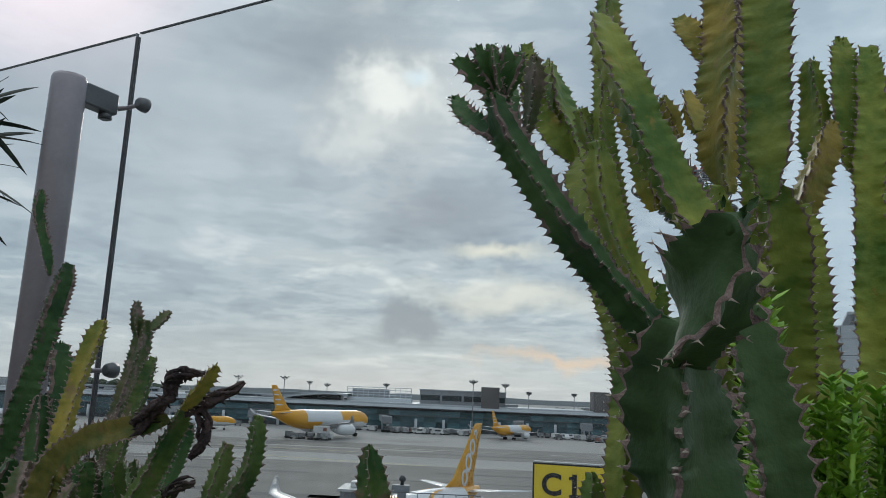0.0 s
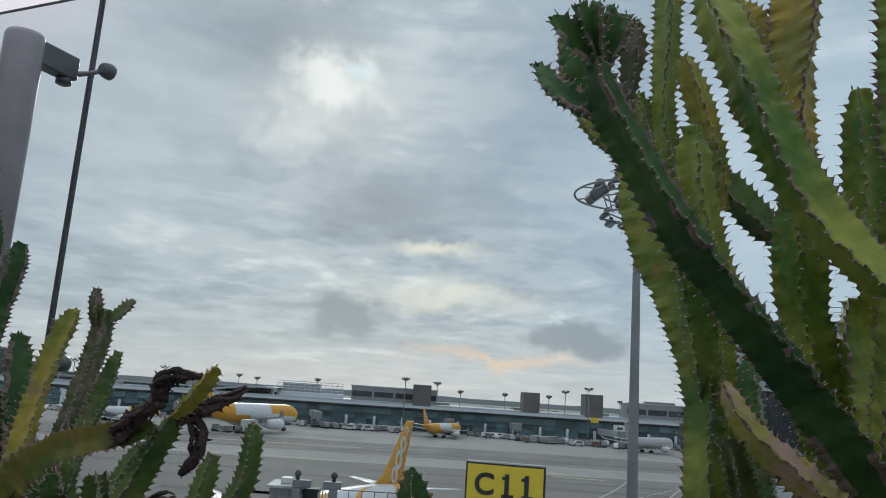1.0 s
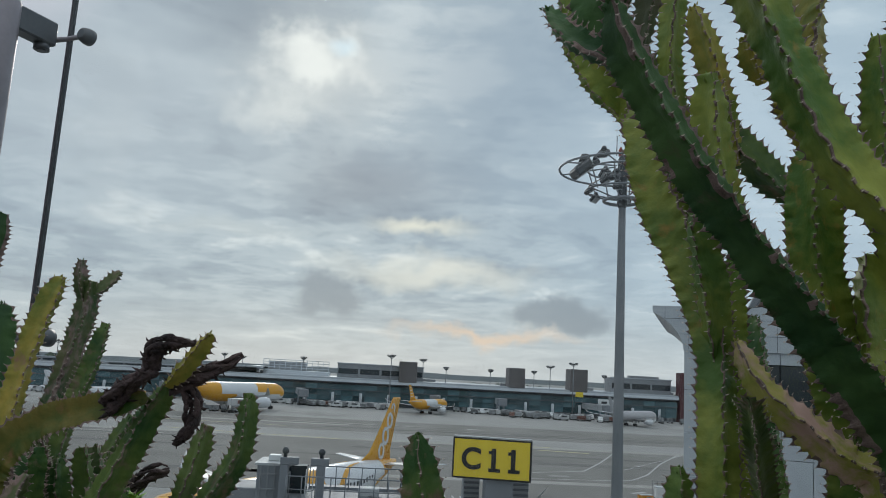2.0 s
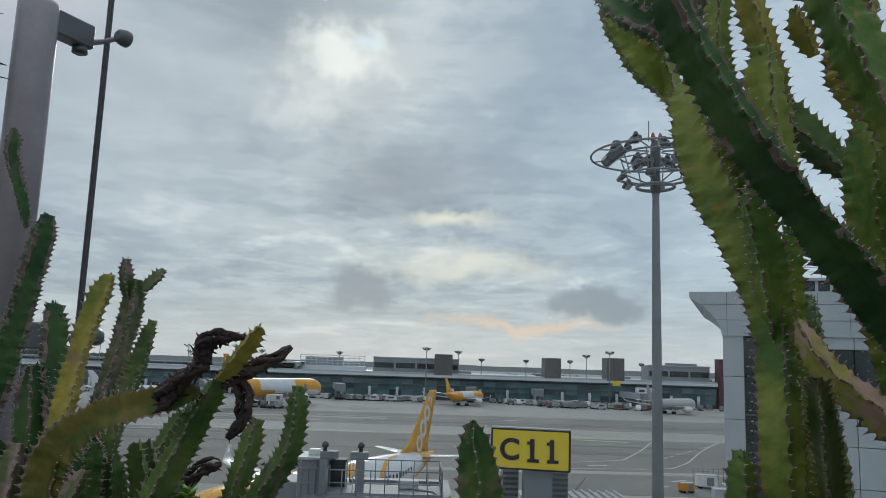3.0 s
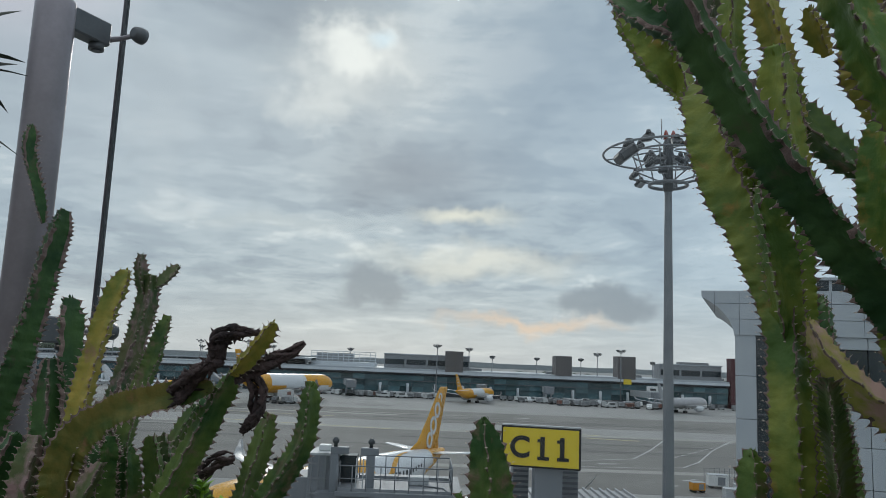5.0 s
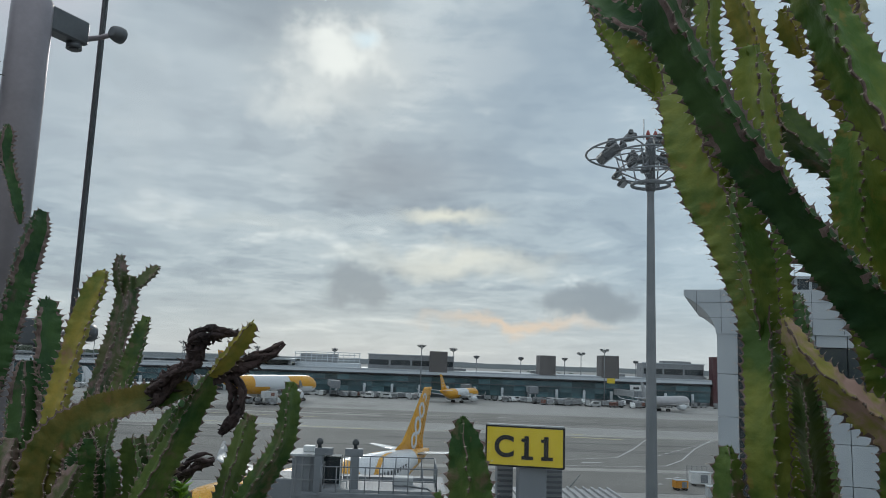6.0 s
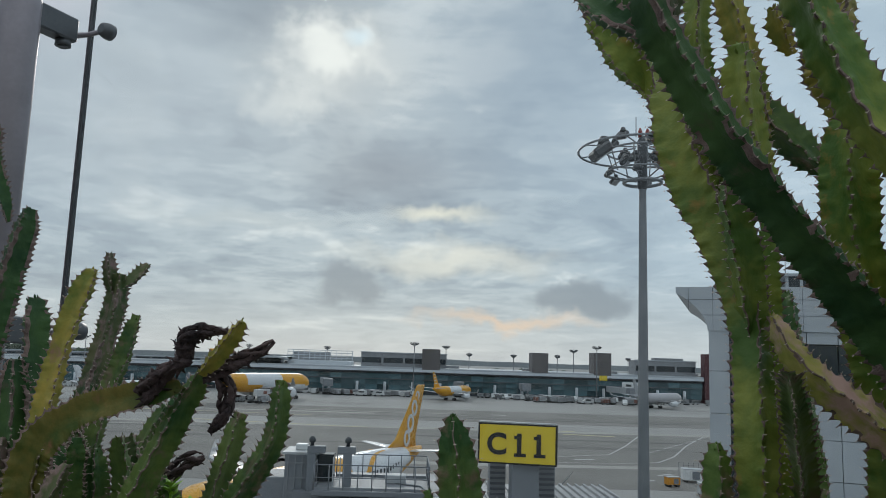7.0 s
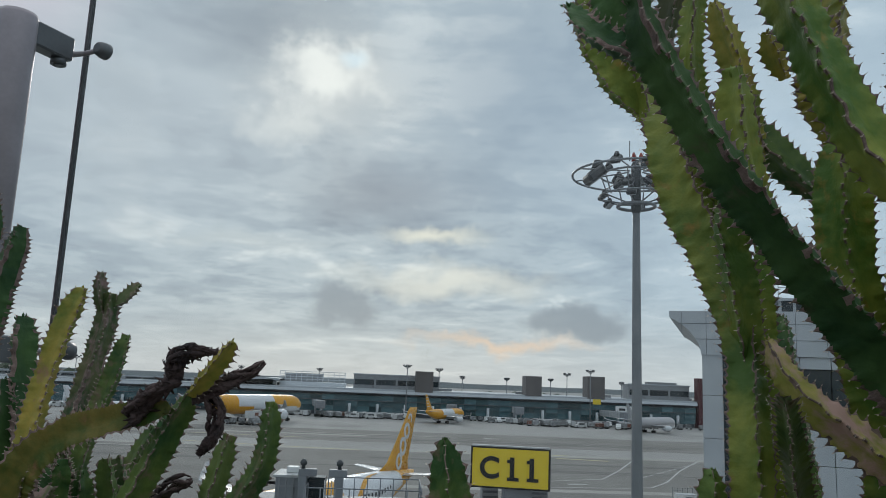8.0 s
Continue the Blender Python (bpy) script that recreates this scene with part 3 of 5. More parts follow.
def railing(x0, y0, x1, y1, z, n, h=1.02):
    r = part("railing", tube([(x0, y0, z + h), (x1, y1, z + h)], 0.026, 6), bridge_grey, bridge, "thin grey steel railing")
    part("rail", tube([(x0, y0, z + h * 0.5), (x1, y1, z + h * 0.5)], 0.02, 6), bridge_grey, r)
    part("rail", box(((x0 + x1) / 2, (y0 + y1) / 2, z + 0.07), (max(0.03, abs(x1 - x0)), max(0.03, abs(y1 - y0)), 0.12)), bridge_grey, r)
    for i in range(n + 1):
        f = i / n
        part("post", tube([(x0 + (x1 - x0) * f, y0 + (y1 - y0) * f, z), (x0 + (x1 - x0) * f, y0 + (y1 - y0) * f, z + h)], 0.027, 6), bridge_grey, r)


railing(-3.7, 32.85, 1.0, 32.85, 14.01, 8)
railing(-3.1, 36.5, 1.0, 36.5, 14.01, 7)
railing(1.0, 32.85, 1.0, 36.5, 14.01, 3)
railing(-3.75, 32.85, -3.75, 34.2, 14.01, 1)
for k in range(5):
    part("panel_seam", box((-3.3 + 0.62 * k, 32.75, 12.2), (0.03, 0.03, 2.9)), clad_mid, bridge)
part("cable_tray", box((-1.4, 32.72, 13.62), (4.6, 0.14, 0.1)), clad_dark, bridge)
part("pipe", tube([(-3.6, 32.7, 13.4), (1.1, 32.7, 13.4)], 0.035, 8), bridge_light, bridge)
part("ladder_rail", tube([(-3.05, 33.9, 10.0), (-3.05, 33.9, 15.2)], 0.025, 6), bridge_light, bridge)
part("ladder_rail", tube([(-2.75, 33.9, 10.0), (-2.75, 33.9, 15.2)], 0.025, 6), bridge_light, bridge)
for k in range(14):
    part("rung", tube([(-3.05, 33.9, 11.0 + 0.3 * k), (-2.75, 33.9, 11.0 + 0.3 * k)], 0.016, 6), bridge_light, bridge)
part("roof_unit", box((-0.4, 35.2, 14.2), (0.9, 0.7, 0.36), 0, 0.03), bridge_light, bridge, "small grey roof unit")
part("conduit", tube([(-0.4, 34.9, 14.05), (0.7, 34.2, 14.05), (0.9, 33.0, 14.05)], 0.04, 8), clad_mid, bridge)
for k in range(6):
    part("deck_seam", box((-3.4 + 0.8 * k, 34.7, 14.015), (0.03, 3.8, 0.02)), clad_mid, bridge)
part("side_box", box((-5.9, 36.0, 12.4), (1.6, 2.4, 3.6), 0, 0.04), bridge_grey, bridge)
part("side_box", box((-6.3, 36.2, 10.4), (3.0, 3.0, 2.4), 0, 0.04), clad_mid, bridge)
for lx, ly in ((-3.5, 37), (0.5, 37), (-3.5, 34.6), (0.5, 34.6)):
    part("leg", tube([(lx, ly, 0), (lx, ly, 9.6)], 0.3, 14), bridge_grey, bridge)

hall = thing("fixed_link", 0, 0, 0, "grey link building with ribbed metal roof", "building")
part("wall", box((6.3, 35.0, 6.7), (6.0, 6.0, 13.4)), clad_mid, hall)
part("roof", box((6.3, 34.2, 13.5), (6.6, 8.0, 0.25)), rib_roof, hall, "ribbed pale metal roof")
for i in range(17):
    part("rib", box((3.15 + 0.39 * i, 34.2, 13.68), (0.09, 8.0, 0.12)), rib_roof, hall)
part("sign_plinth", box((4.95, 33.2, 14.45), (1.15, 0.9, 1.75), 0, 0.03), bridge_grey, hall, "grey box carrying the sign")
for cx, w in ((3.95, 0.7), (6.05, 0.75)):
    lou = part("louvre_box", box((cx, 34.4, 14.4), (w, 0.7, 1.5), 0, 0.02), clad_mid, hall)
    for i in range(6):
        part("slat", box((cx, 34.02, 13.85 + 0.22 * i), (w * 0.9, 0.06, 0.1)), clad_dark, lou)

# ---- pier building with flared cornice ----
pier = thing("pier_building", 20.9, 60, 0, "grey panelled terminal building with flared cornice", "building", -23)
prof = [(0, 25.68), (0, 25.3)]
for k in range(9):
    a = k / 8 * math.pi / 2
    prof.append((0.05 + 2.3 * math.sin(a) ** 1.4, 25.15 - 2.85 * (1 - math.cos(a)) ** 0.85))
prof += [(34, 22.3), (34, 25.68)]
part("cornice", prism(prof, 0, 24), clad, pier, "curved pale grey cornice")
for jx in (0.95, 2.75, 4.9, 7.0, 9.1, 11.2, 13.3):
    zb = 23.9 if jx < 2 else 22.35
    part("cornice_joint", box((jx, -0.005, (zb + 25.6) / 2), (0.03, 0.03, 25.6 - zb)), clad_dark, pier)
part("cornice_joint", box((17.2, -0.005, 24.7), (33.0, 0.03, 0.03)), clad_dark, pier)
part("cornice_joint", box((17.9, -0.005, 23.5), (32.0, 0.03, 0.03)), clad_dark, pier)
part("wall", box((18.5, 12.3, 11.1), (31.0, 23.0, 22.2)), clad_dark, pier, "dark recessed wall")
for k in range(7):
    part("panel", box((3.15, 0.35, 1.62 + 3.2 * k), (1.48, 0.5, 3.16), 0, 0.02), clad, pier)
part("recess", box((4.5, 0.7, 11.1), (1.15, 0.3, 22.2)), win_dark, pier, "dark glazed recess")
for k in range(6):
    part("transom", box((4.5, 0.52, 2.0 + 3.6 * k), (1.15, 0.06, 0.12)), clad_dark, pier)
for k in range(6):
    for j in range(7):
        part("panel", box((6.15 + 2.1 * j, 0.4, 1.45 + 2.9 * k), (2.06, 0.4, 2.86), 0, 0.02), clad, pier)
for j in range(7):
    part("window", box((6.15 + 2.1 * j, 0.6, 19.45), (2.0, 0.2, 3.8)), win_dark, pier, "dark glazed band")
    part("panel", box((6.15 + 2.1 * j, 0.4, 21.85), (2.06, 0.4, 0.86), 0, 0.02), clad, pier)
part("upper_storey", box((18, 6.5, 26.1), (20, 12, 0.85)), win_dark, pier, "dark glazed upper strip")
for k in range(12):
    part("mullion", box((8.1 + 1.0 * k, 0.46, 26.1), (0.2, 0.1, 0.85)), clad, pier)
part("upper_roof", box((18, 6.4, 26.62), (21, 12.4, 0.2)), clad, pier)
rl = part("railing", tube([(8.0, 0.4, 27.9), (26, 0.4, 27.9)], 0.035, 6), clad, pier, "thin white roof railing")
for rz_ in (27.55, 27.2):
    part("rail", tube([(8.0, 0.4, rz_), (26, 0.4, rz_)], 0.028, 6), clad, rl)
for k in range(13):
    part("post", tube([(8.0 + 1.45 * k, 0.4, 26.7), (8.0 + 1.45 * k, 0.4, 27.9)], 0.035, 6), clad, rl)
part("antenna", tube([(10.2, 1.4, 26.7), (10.2, 1.4, 30.0)], 0.2, 10), lamp_grey, pier, "grey equipment mast on the roof")
part("antenna_box", box((10.5, 1.4, 28.6), (0.45, 0.5, 1.3), 0, 0.04), lamp_grey, pier)

# ---- airliners ----


def airliner(x, y, heading, L, R, span, fin_h, label, tail_m, body_m, nose_m, rings=False, swoosh=False, front=0.70, rear=0.13):
    a = thing("airliner", x, y, 0, label, "airplane", heading, "parked airliners")
    cz = R * 1.85
    stations = [(0, 0.10), (0.012, 0.17), (0.06, 0.36), (0.12, 0.58), (0.18, 0.77), (0.24, 0.91), (0.30, 0.985), (0.36, 1.0), (0.45, 1.0), (0.55, 1.0), (0.66, 1.0), (0.76, 1.0), (0.86, 1.0), (0.91, 0.95), (0.95, 0.80), (0.975, 0.62), (0.99, 0.40), (0.998, 0.18), (1.0, 0.03)]
    bm, seg, loops = bmesh.new(), 32, []
    for s, f in stations:
        zc = cz + (1 - f) * R * (0.72 if s < 0.5 else -0.22)
        loops.append([bm.verts.new((s * L, f * R * math.sin(k * math.tau / seg), zc + f * R * math.cos(k * math.tau / seg))) for k in range(seg)])
    for i, (l0, l1) in enumerate(zip(loops, loops[1:])):
        s = (stations[i][0] + stations[i + 1][0]) / 2
        for k in range(seg):
            f = bm.faces.new((l0[k], l0[(k + 1) % seg], l1[(k + 1) % seg], l1[k]))
            f.smooth = True
            h = math.cos((k + 0.5) * math.tau / seg)
            mi = 0
            if s < rear + (0.05 if rear < 0.2 else 0.14) * (h < -0.2):
                mi = 1
            elif s > front and h > -0.1 - 2.2 * (s - front - 0.1):
                mi = 2
            elif h < -0.72:
                mi = 3
            f.material_index = mi
    bm.faces.new(loops[0])
    bm.faces.new(loops[-1])
    body = part("fuselage", bm, [body_m, tail_m, nose_m, plane_grey], a, "smooth painted fuselage")
    part("windscreen", box((L * 0.968, 0, cz + R * 0.42), (L * 0.012, R * 0.9, R * 0.2), 0, 0.05), plane_dark, body)
    if swoosh:
        # curved orange sweep on both flanks of the body
        for sgn in (-1, 1):
            bm = bmesh.new()
            prev = None
            for k in range(15):
                u = k / 14
                ang = radians(18 + 78 * u ** 1.6)
                w = radians(3 + 26 * u)
                row = [bm.verts.new((L * (0.245 + 0.17 * u ** 0.7), sgn * (R + 0.03) * math.sin(ang + w * j / 4), cz + (R + 0.03) * math.cos(ang + w * j / 4))) for j in range(5)]
                if prev:
                    for j in range(4):
                        bm.faces.new((prev[j], prev[j + 1], row[j + 1], row[j]))
                prev = row
            g = bmesh.ops.extrude_face_region(bm, geom=list(bm.faces))
            bmesh.ops.translate(bm, vec=(0, -sgn * 0.05, -0.02), verts=[v for v in g["geom"] if isinstance(v, bmesh.types.BMVert)])
            part("paint_sweep", bm, tail_m, body, "curved orange stripe")
    if rings:
        pane = box((0, 0, 0), (0.34, 0.05, 0.56), 0, 0.02)
        first = None
        for sgn in (-1, 1):
            for k in range(34):
                sx = L * 0.215 + 0.92 * k
                s = sx / L
                f = min(1.0, 0.77 + (s - 0.18) * 2.2) if s < 0.285 else 1.0
                zc = cz + (1 - f) * R * 0.72
                if first is None:
                    first = part("cabin_window", pane, plane_dark, body)
                    ob = first
                else:
                    ob = new("cabin_window", first.data)
                    ob.parent = body
                h = 0.16 * R
                ob.matrix_basis = pose(sx, sgn * (math.sqrt(max(0.01, (f * R) ** 2 - h * h)) + 0.0), zc + h)

    def blade(name, rows, mat, parent, label=""):
        """Wing-like surface through sections (centre, chord, thickness, span axis)."""
        bm, loops = bmesh.new(), []
        for (cx, cy, czz), chord, th, axis in rows:
            prof = [(0.5, 0), (0.42, 0.5), (0.2, 0.95), (-0.1, 0.75), (-0.5, 0.06), (-0.5, -0.06), (-0.1, -0.6), (0.2, -0.8), (0.42, -0.45)]
            loops.append([bm.verts.new((cx + px * chord, cy + (pz * th / 2 if axis == "z" else 0), czz + (pz * th / 2 if axis == "y" else 0))) for px, pz in prof])
        for l0, l1 in zip(loops, loops[1:]):
            for k in range(9):
                bm.faces.new((l0[k], l0[(k + 1) % 9], l1[(k + 1) % 9], l1[k])).smooth = True
        bm.faces.new(loops[0])
        bm.faces.new(loops[-1])
        return part(name, bm, mat, parent, label)

    hs = span / 2
    for sgn in (-1, 1):
        wing = blade("wing", [((L * 0.50, sgn * R * 0.6, cz - R * 0.55), L * 0.19, 0.26 * R, "y"), ((L * 0.44, sgn * hs * 0.35, cz - R * 0.42), L * 0.12, 0.18 * R, "y"),
                              ((L * 0.325, sgn * hs * 0.9, cz + R * 0.05), L * 0.055, 0.09 * R, "y"), ((L * 0.285, sgn * hs * 0.97, cz + R * 0.3), L * 0.035, 0.06 * R, "y"),
                              ((L * 0.262, sgn * hs, cz + R * 0.75), L * 0.015, 0.04 * R, "y")], plane_grey, a, "pale grey swept wing")
        blade("tailplane", [((L * 0.075, sgn * R * 0.25, cz + R * 0.62), L * 0.085, 0.13 * R, "y"), ((L * 0.025, sgn * span * 0.165, cz + R * 0.78), L * 0.033, 0.06 * R, "y")], plane_white, a)
        ex, ey, ez, er = L * 0.57, sgn * hs * 0.34, cz - R * 0.95, R * 0.56
        bm = bmesh.new()
        add_tube(bm, [(ex + u * er * 2, ey, ez) for u in (-1.25, -0.7, 0.0, 0.7, 0.95, 1.0)], [er * q for q in (0.55, 0.85, 1.02, 1.0, 0.92, 0.84)], 22)
        add_tube(bm, [(ex - er * 3.4, ey, ez), (ex - er * 2.2, ey, ez)], [er * 0.2, er * 0.5], 14)
        eng = part("engine", bm, plane_white, wing, "round white engine pod")
        part("fan", tube([(ex + er * 1.99, ey, ez), (ex + er * 2.03, ey, ez)], er * 0.8, 20), plane_dark, eng, "dark engine inlet")
        part("pylon", box((ex - er * 0.4, ey, ez + er * 1.05), (er * 3.2, er * 0.22, er * 0.6), 0, 0.03), plane_grey, eng)
        gx, gy = L * 0.46, sgn * R * 0.95
        gear = part("landing_gear", tube([(gx, gy, cz - R * 0.6), (gx, gy, R * 0.3)], R * 0.08, 8), plane_grey, a)
        for dx in (-0.26, 0.26):
            part("wheel", tube([(gx + dx * R, gy - R * 0.22, R * 0.24), (gx + dx * R, gy + R * 0.22, R * 0.24)], R * 0.24, 16), rubber, gear)
    gear = part("landing_gear", tube([(L * 0.88, 0, cz - R * 0.7), (L * 0.88, 0, R * 0.2)], R * 0.07, 8), plane_grey, a)
    part("wheel", tube([(L * 0.88, -R * 0.2, R * 0.19), (L * 0.88, R * 0.2, R * 0.19)], R * 0.19, 16), rubber, gear)
    top = cz + R * 0.9
    fin = blade("fin", [((L * 0.135, 0, top - R * 0.28), L * 0.21, 0.16 * R, "z"), ((L * 0.098, 0, top + fin_h * 0.12), L * 0.125, 0.15 * R, "z"), ((L * 0.058, 0, top + fin_h * 0.52), L * 0.088, 0.11 * R, "z"),
                        ((L * 0.016, 0, top + fin_h * 0.96), L * 0.055, 0.07 * R, "z"), ((L * 0.012, 0, top + fin_h), L * 0.046, 0.04 * R, "z")], tail_m, a, "painted tail fin")
    if rear > 0.2:
        for u in (0.22, 0.42, 0.62, 0.80):
            part("fin_band", box((L * (0.088 - 0.080 * u), 0, top + fin_h * u), (L * 0.055 * (1.1 - 0.5 * u), 0.20 * R * (1.15 - 0.7 * u), fin_h * 0.055), 0, 0.02), plane_white, fin, "pale slanting band")
    if rings:
        # plain white ring shapes in place of the emblem
        for u, rr in ((0.12, 1.15), (0.36, 1.28), (0.61, 1.14), (0.81, 0.74)):
            cx = L * (0.098 - 0.088 * (u - 0.12)) - 0.1
            bm = bmesh.new()
            for sgn in (-1, 1):
                yy = sgn * (0.085 * R * (1 - 0.55 * u) + 0.02)
                n = 28
                inner = [bm.verts.new((cx + rr * 0.50 * math.cos(k * math.tau / n) * 0.8, yy, top + fin_h * u + rr * 0.60 * math.sin(k * math.tau / n))) for k in range(n)]
                outer = [bm.verts.new((cx + rr * math.cos(k * math.tau / n) * 0.8, yy, top + fin_h * u + rr * math.sin(k * math.tau / n))) for k in range(n)]
                for k in range(n if u < 0.75 else 18):
                    j = (k + 1) % n
                    bm.faces.new((inner[k], outer[k], outer[j], inner[j]))
            g = bmesh.ops.extrude_face_region(bm, geom=list(bm.faces))
            for v in g["geom"]:
                if isinstance(v, bmesh.types.BMVert):
                    v.co.y *= 0.6
            part("ring_emblem", bm, plane_white, fin, "white ring shape")
    return a


airliner(2.45, 115.0, 243, 51, 2.65, 52, 8.3, "white and orange airliner with orange tail fin", plane_orange, plane_white, plane_orange, True, True, 0.44)
airliner(-75, 303, 54, 54, 3.9, 60, 9.6, "white and orange wide airliner parked at the terminal", plane_orange, plane_white, plane_orange, rear=0.30)
airliner(12.4, 354, 60, 39, 2.35, 36, 6.8, "white and orange airliner nosed in to the terminal", plane_orange, plane_white, plane_orange, rear=0.34)
airliner(101, 343, 43, 43, 2.4, 38, 6.4, "silver grey airliner parked at the terminal", plane_grey, plane_silver, plane_silver)
airliner(-134, 322, 40, 42, 2.1, 36, 6.2, "white and orange airliner beyond the withered cactus", plane_white, plane_white, plane_orange)
airliner(-205, 318, 30, 42, 2.1, 36, 6.2, "white airliner with dark tail behind the post", plane_dark, plane_white, plane_white)

# ---- far terminal ----
term = thing("terminal_building", 0, 0, 0, "long low airport terminal with dark green glass front", "building")
X0, X1, FY = -340.0, 160.0, 415.0
# shade of the recessed ground floor is put into the core's dark colour
part("core", box(((X0 + X1) / 2, FY + 32, 6.2), (X1 - X0, 60, 12.4)), clad_dark, term, "recessed ground floor, its shade put into a dark colour")
part("roof", prism([(X0, 12.4), (X1, 12.4), (X1, 14.0), (X0, 14.0)], FY - 2, FY + 60), roof_grey, term, "pale metal roof edge")
part("fascia", box(((X0 + X1) / 2, FY - 2.3, 12.45), (X1 - X0, 0.6, 1.3)), band_white, term, "white fascia band")
# dark strip standing for the shade under the roof overhang
part("soffit_shade", box(((X0 + X1) / 2, FY - 0.9, 11.6), (X1 - X0, 2.4, 0.5)), clad_dark, term)
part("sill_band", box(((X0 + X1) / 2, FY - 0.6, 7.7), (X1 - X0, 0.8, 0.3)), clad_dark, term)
pane_me = None
for r in range(3):
    for c in range(int((X1 - X0) / 6.25)):
        if pane_me is None:
            ob = part("pane", box((0, 0, 0), (6.14, 0.2, 2.78)), win_green, term)
            pane_me = ob.data
        else:
            ob = new("pane", pane_me)
            ob.parent = term
        ob.matrix_basis = pose(X0 + 3.1 + 6.25 * c, FY + 0.6 - 0.5 * r, 3.4 + 2.85 * r)
for c in range(34):
    part("column", tube([(X0 + 8 + 14.6 * c, FY - 1.0, 0), (X0 + 8 + 14.6 * c, FY - 1.0, 6.3)], 0.75, 10), band_white, term)
    if c % 3 == 0:
        part("roof_vent", box((X0 + 15 + 14.6 * c, FY + 12, 14.8), (7 + 3 * (c % 2), 4, 1.3), 0, 0.1), clad_mid, term)


def roof_block(name, x0, x1, z1, y, mat, label, band=True):
    b = part(name, box(((x0 + x1) / 2, y + 6, (z1 + 13.8) / 2), (x1 - x0, 12, z1 - 13.8), 0, 0.12), mat, term, label)
    if band:
        n = max(1, int((x1 - x0) / 11))
        w = (x1 - x0) / n
        for k in range(n):
            part("window", box((x0 + w * (k + 0.5), y - 0.1, 13.9 + (z1 - 13.8) * 0.46), (w * 0.9, 0.3, (z1 - 13.8) * 0.36)), win_dark, b)
        part("parapet", box(((x0 + x1) / 2, y - 0.1, z1 + 0.1), (x1 - x0 + 0.8, 0.6, 0.5)), roof_grey, b)
    return b


roof_block("penthouse", -24.5, 22, 21.5, 424, clad_mid, "grey plant storey with window band")
roof_block("penthouse", 126, 160, 22.0, 424, clad_mid, "grey plant storey with window band")
part("roof_hut", box((146, 430, 22.9), (16, 6, 1.4), 0, 0.1), clad_mid, term)
lat = roof_block("lattice_storey", -64, -29, 16.2, 424, band_white, "pale storey with open lattice screen", False)
for k in range(13):
    part("screen_post", box((-64 + 2.9 * k, 424, 19.0), (0.35, 0.3, 5.6)), band_white, lat)
for k in range(4):
    part("screen_rail", box((-46.5, 424, 17.6 + 1.35 * k), (35.2, 0.25, 0.3)), band_white, lat)
part("screen_back", box((-52, 434, 18.0), (20, 6, 5.6)), clad_mid, lat)
for x0, x1, z1 in ((8.6, 18.0, 24.1), (67.2, 75.8, 24.0), (100.5, 109.8, 25.1)):
    low = 13.6 if x0 == 67.2 else 11.4
    part("stair_tower", box(((x0 + x1) / 2, 418.5, (z1 + low) / 2), (x1 - x0, 12, z1 - low), 0, 0.15), tower_brown, term, "taupe stair tower")
for x0, x1, z1, y in ((-150, -92, 15.6, 430), (-108, -70, 17.2, 440), (-250, -170, 16.5, 430), (-330, -262, 18.0, 430)):
    roof_block("low_storey", x0, x1, z1, y, clad_mid, "low grey roof storey")
bm = bmesh.new()
prev = None
for k in range(15):
    u = k / 14
    z = 13.9 + 4.2 * math.sin(math.pi * (0.12 + 0.5 * u)) - 1.2
    row = [bm.verts.new((-96 + 34 * u, yy, zz)) for yy, zz in ((412, z), (450, z), (450, z + 0.9), (412, z + 0.9))]
    if prev:
        for j in range(4):
            bm.faces.new((prev[j], prev[(j + 1) % 4], row[(j + 1) % 4], row[j]))
    prev = row
part("curved_roof", bm, roof_grey, term, "curved pale metal roof")
part("end_panel", box((163, 416, 13.2), (4.4, 6, 26.4), 0, 0.1), maroon, term, "dark maroon end wall")
part("sign_panel", box((118, 404, 8.6), (9.5, 0.4, 3.4)), cart_white, term, "white panel with small dark emblem")
part("sign_mark", box((116.5, 403.7, 8.6), (3.0, 0.2, 1.1), 0, 0.05), plane_dark, term)
part("gate_sign", box((103, 403, 12.0), (4.0, 0.6, 2.6)), sign_yellow, term, "small yellow gate sign")


def boarding_bridge(x, y, ln, rz):
    b = thing("boarding_bridge", x, y, 0, "grey boarding bridge against the terminal front", "airbridge", rz, "far boarding bridges")
    part("tunnel", box((0, ln / 2, 6.2), (3.4, ln, 3.0), 0, 0.1), bridge_light, b)
    for k in range(int(ln / 3)):
        part("rib", box((0, 1.5 + 3 * k, 6.2), (3.55, 0.2, 3.15)), clad_mid, b)
    part("cab", box((0, -2, 6.1), (4.8, 4.4, 3.8), 0, 0.3), bridge_grey, b)
    for dx in (-1.8, 1.8):
        part("leg", tube([(dx, 3.5, 0), (dx, 3.5, 4.8)], 0.4, 10), bridge_grey, b)
    part("wheel", tube([(-2.1, 3.5, 0.6), (2.1, 3.5, 0.6)], 0.6, 14), rubber, b)


for bx, by, bl, brz in ((27, 396, 19, -8), (112, 384, 30, 6), (-38, 385, 29, 10), (-104, 388, 26, 0), (62, 402, 12, 0), (-150, 390, 24, 0)):
    boarding_bridge(bx, by, bl, brz)

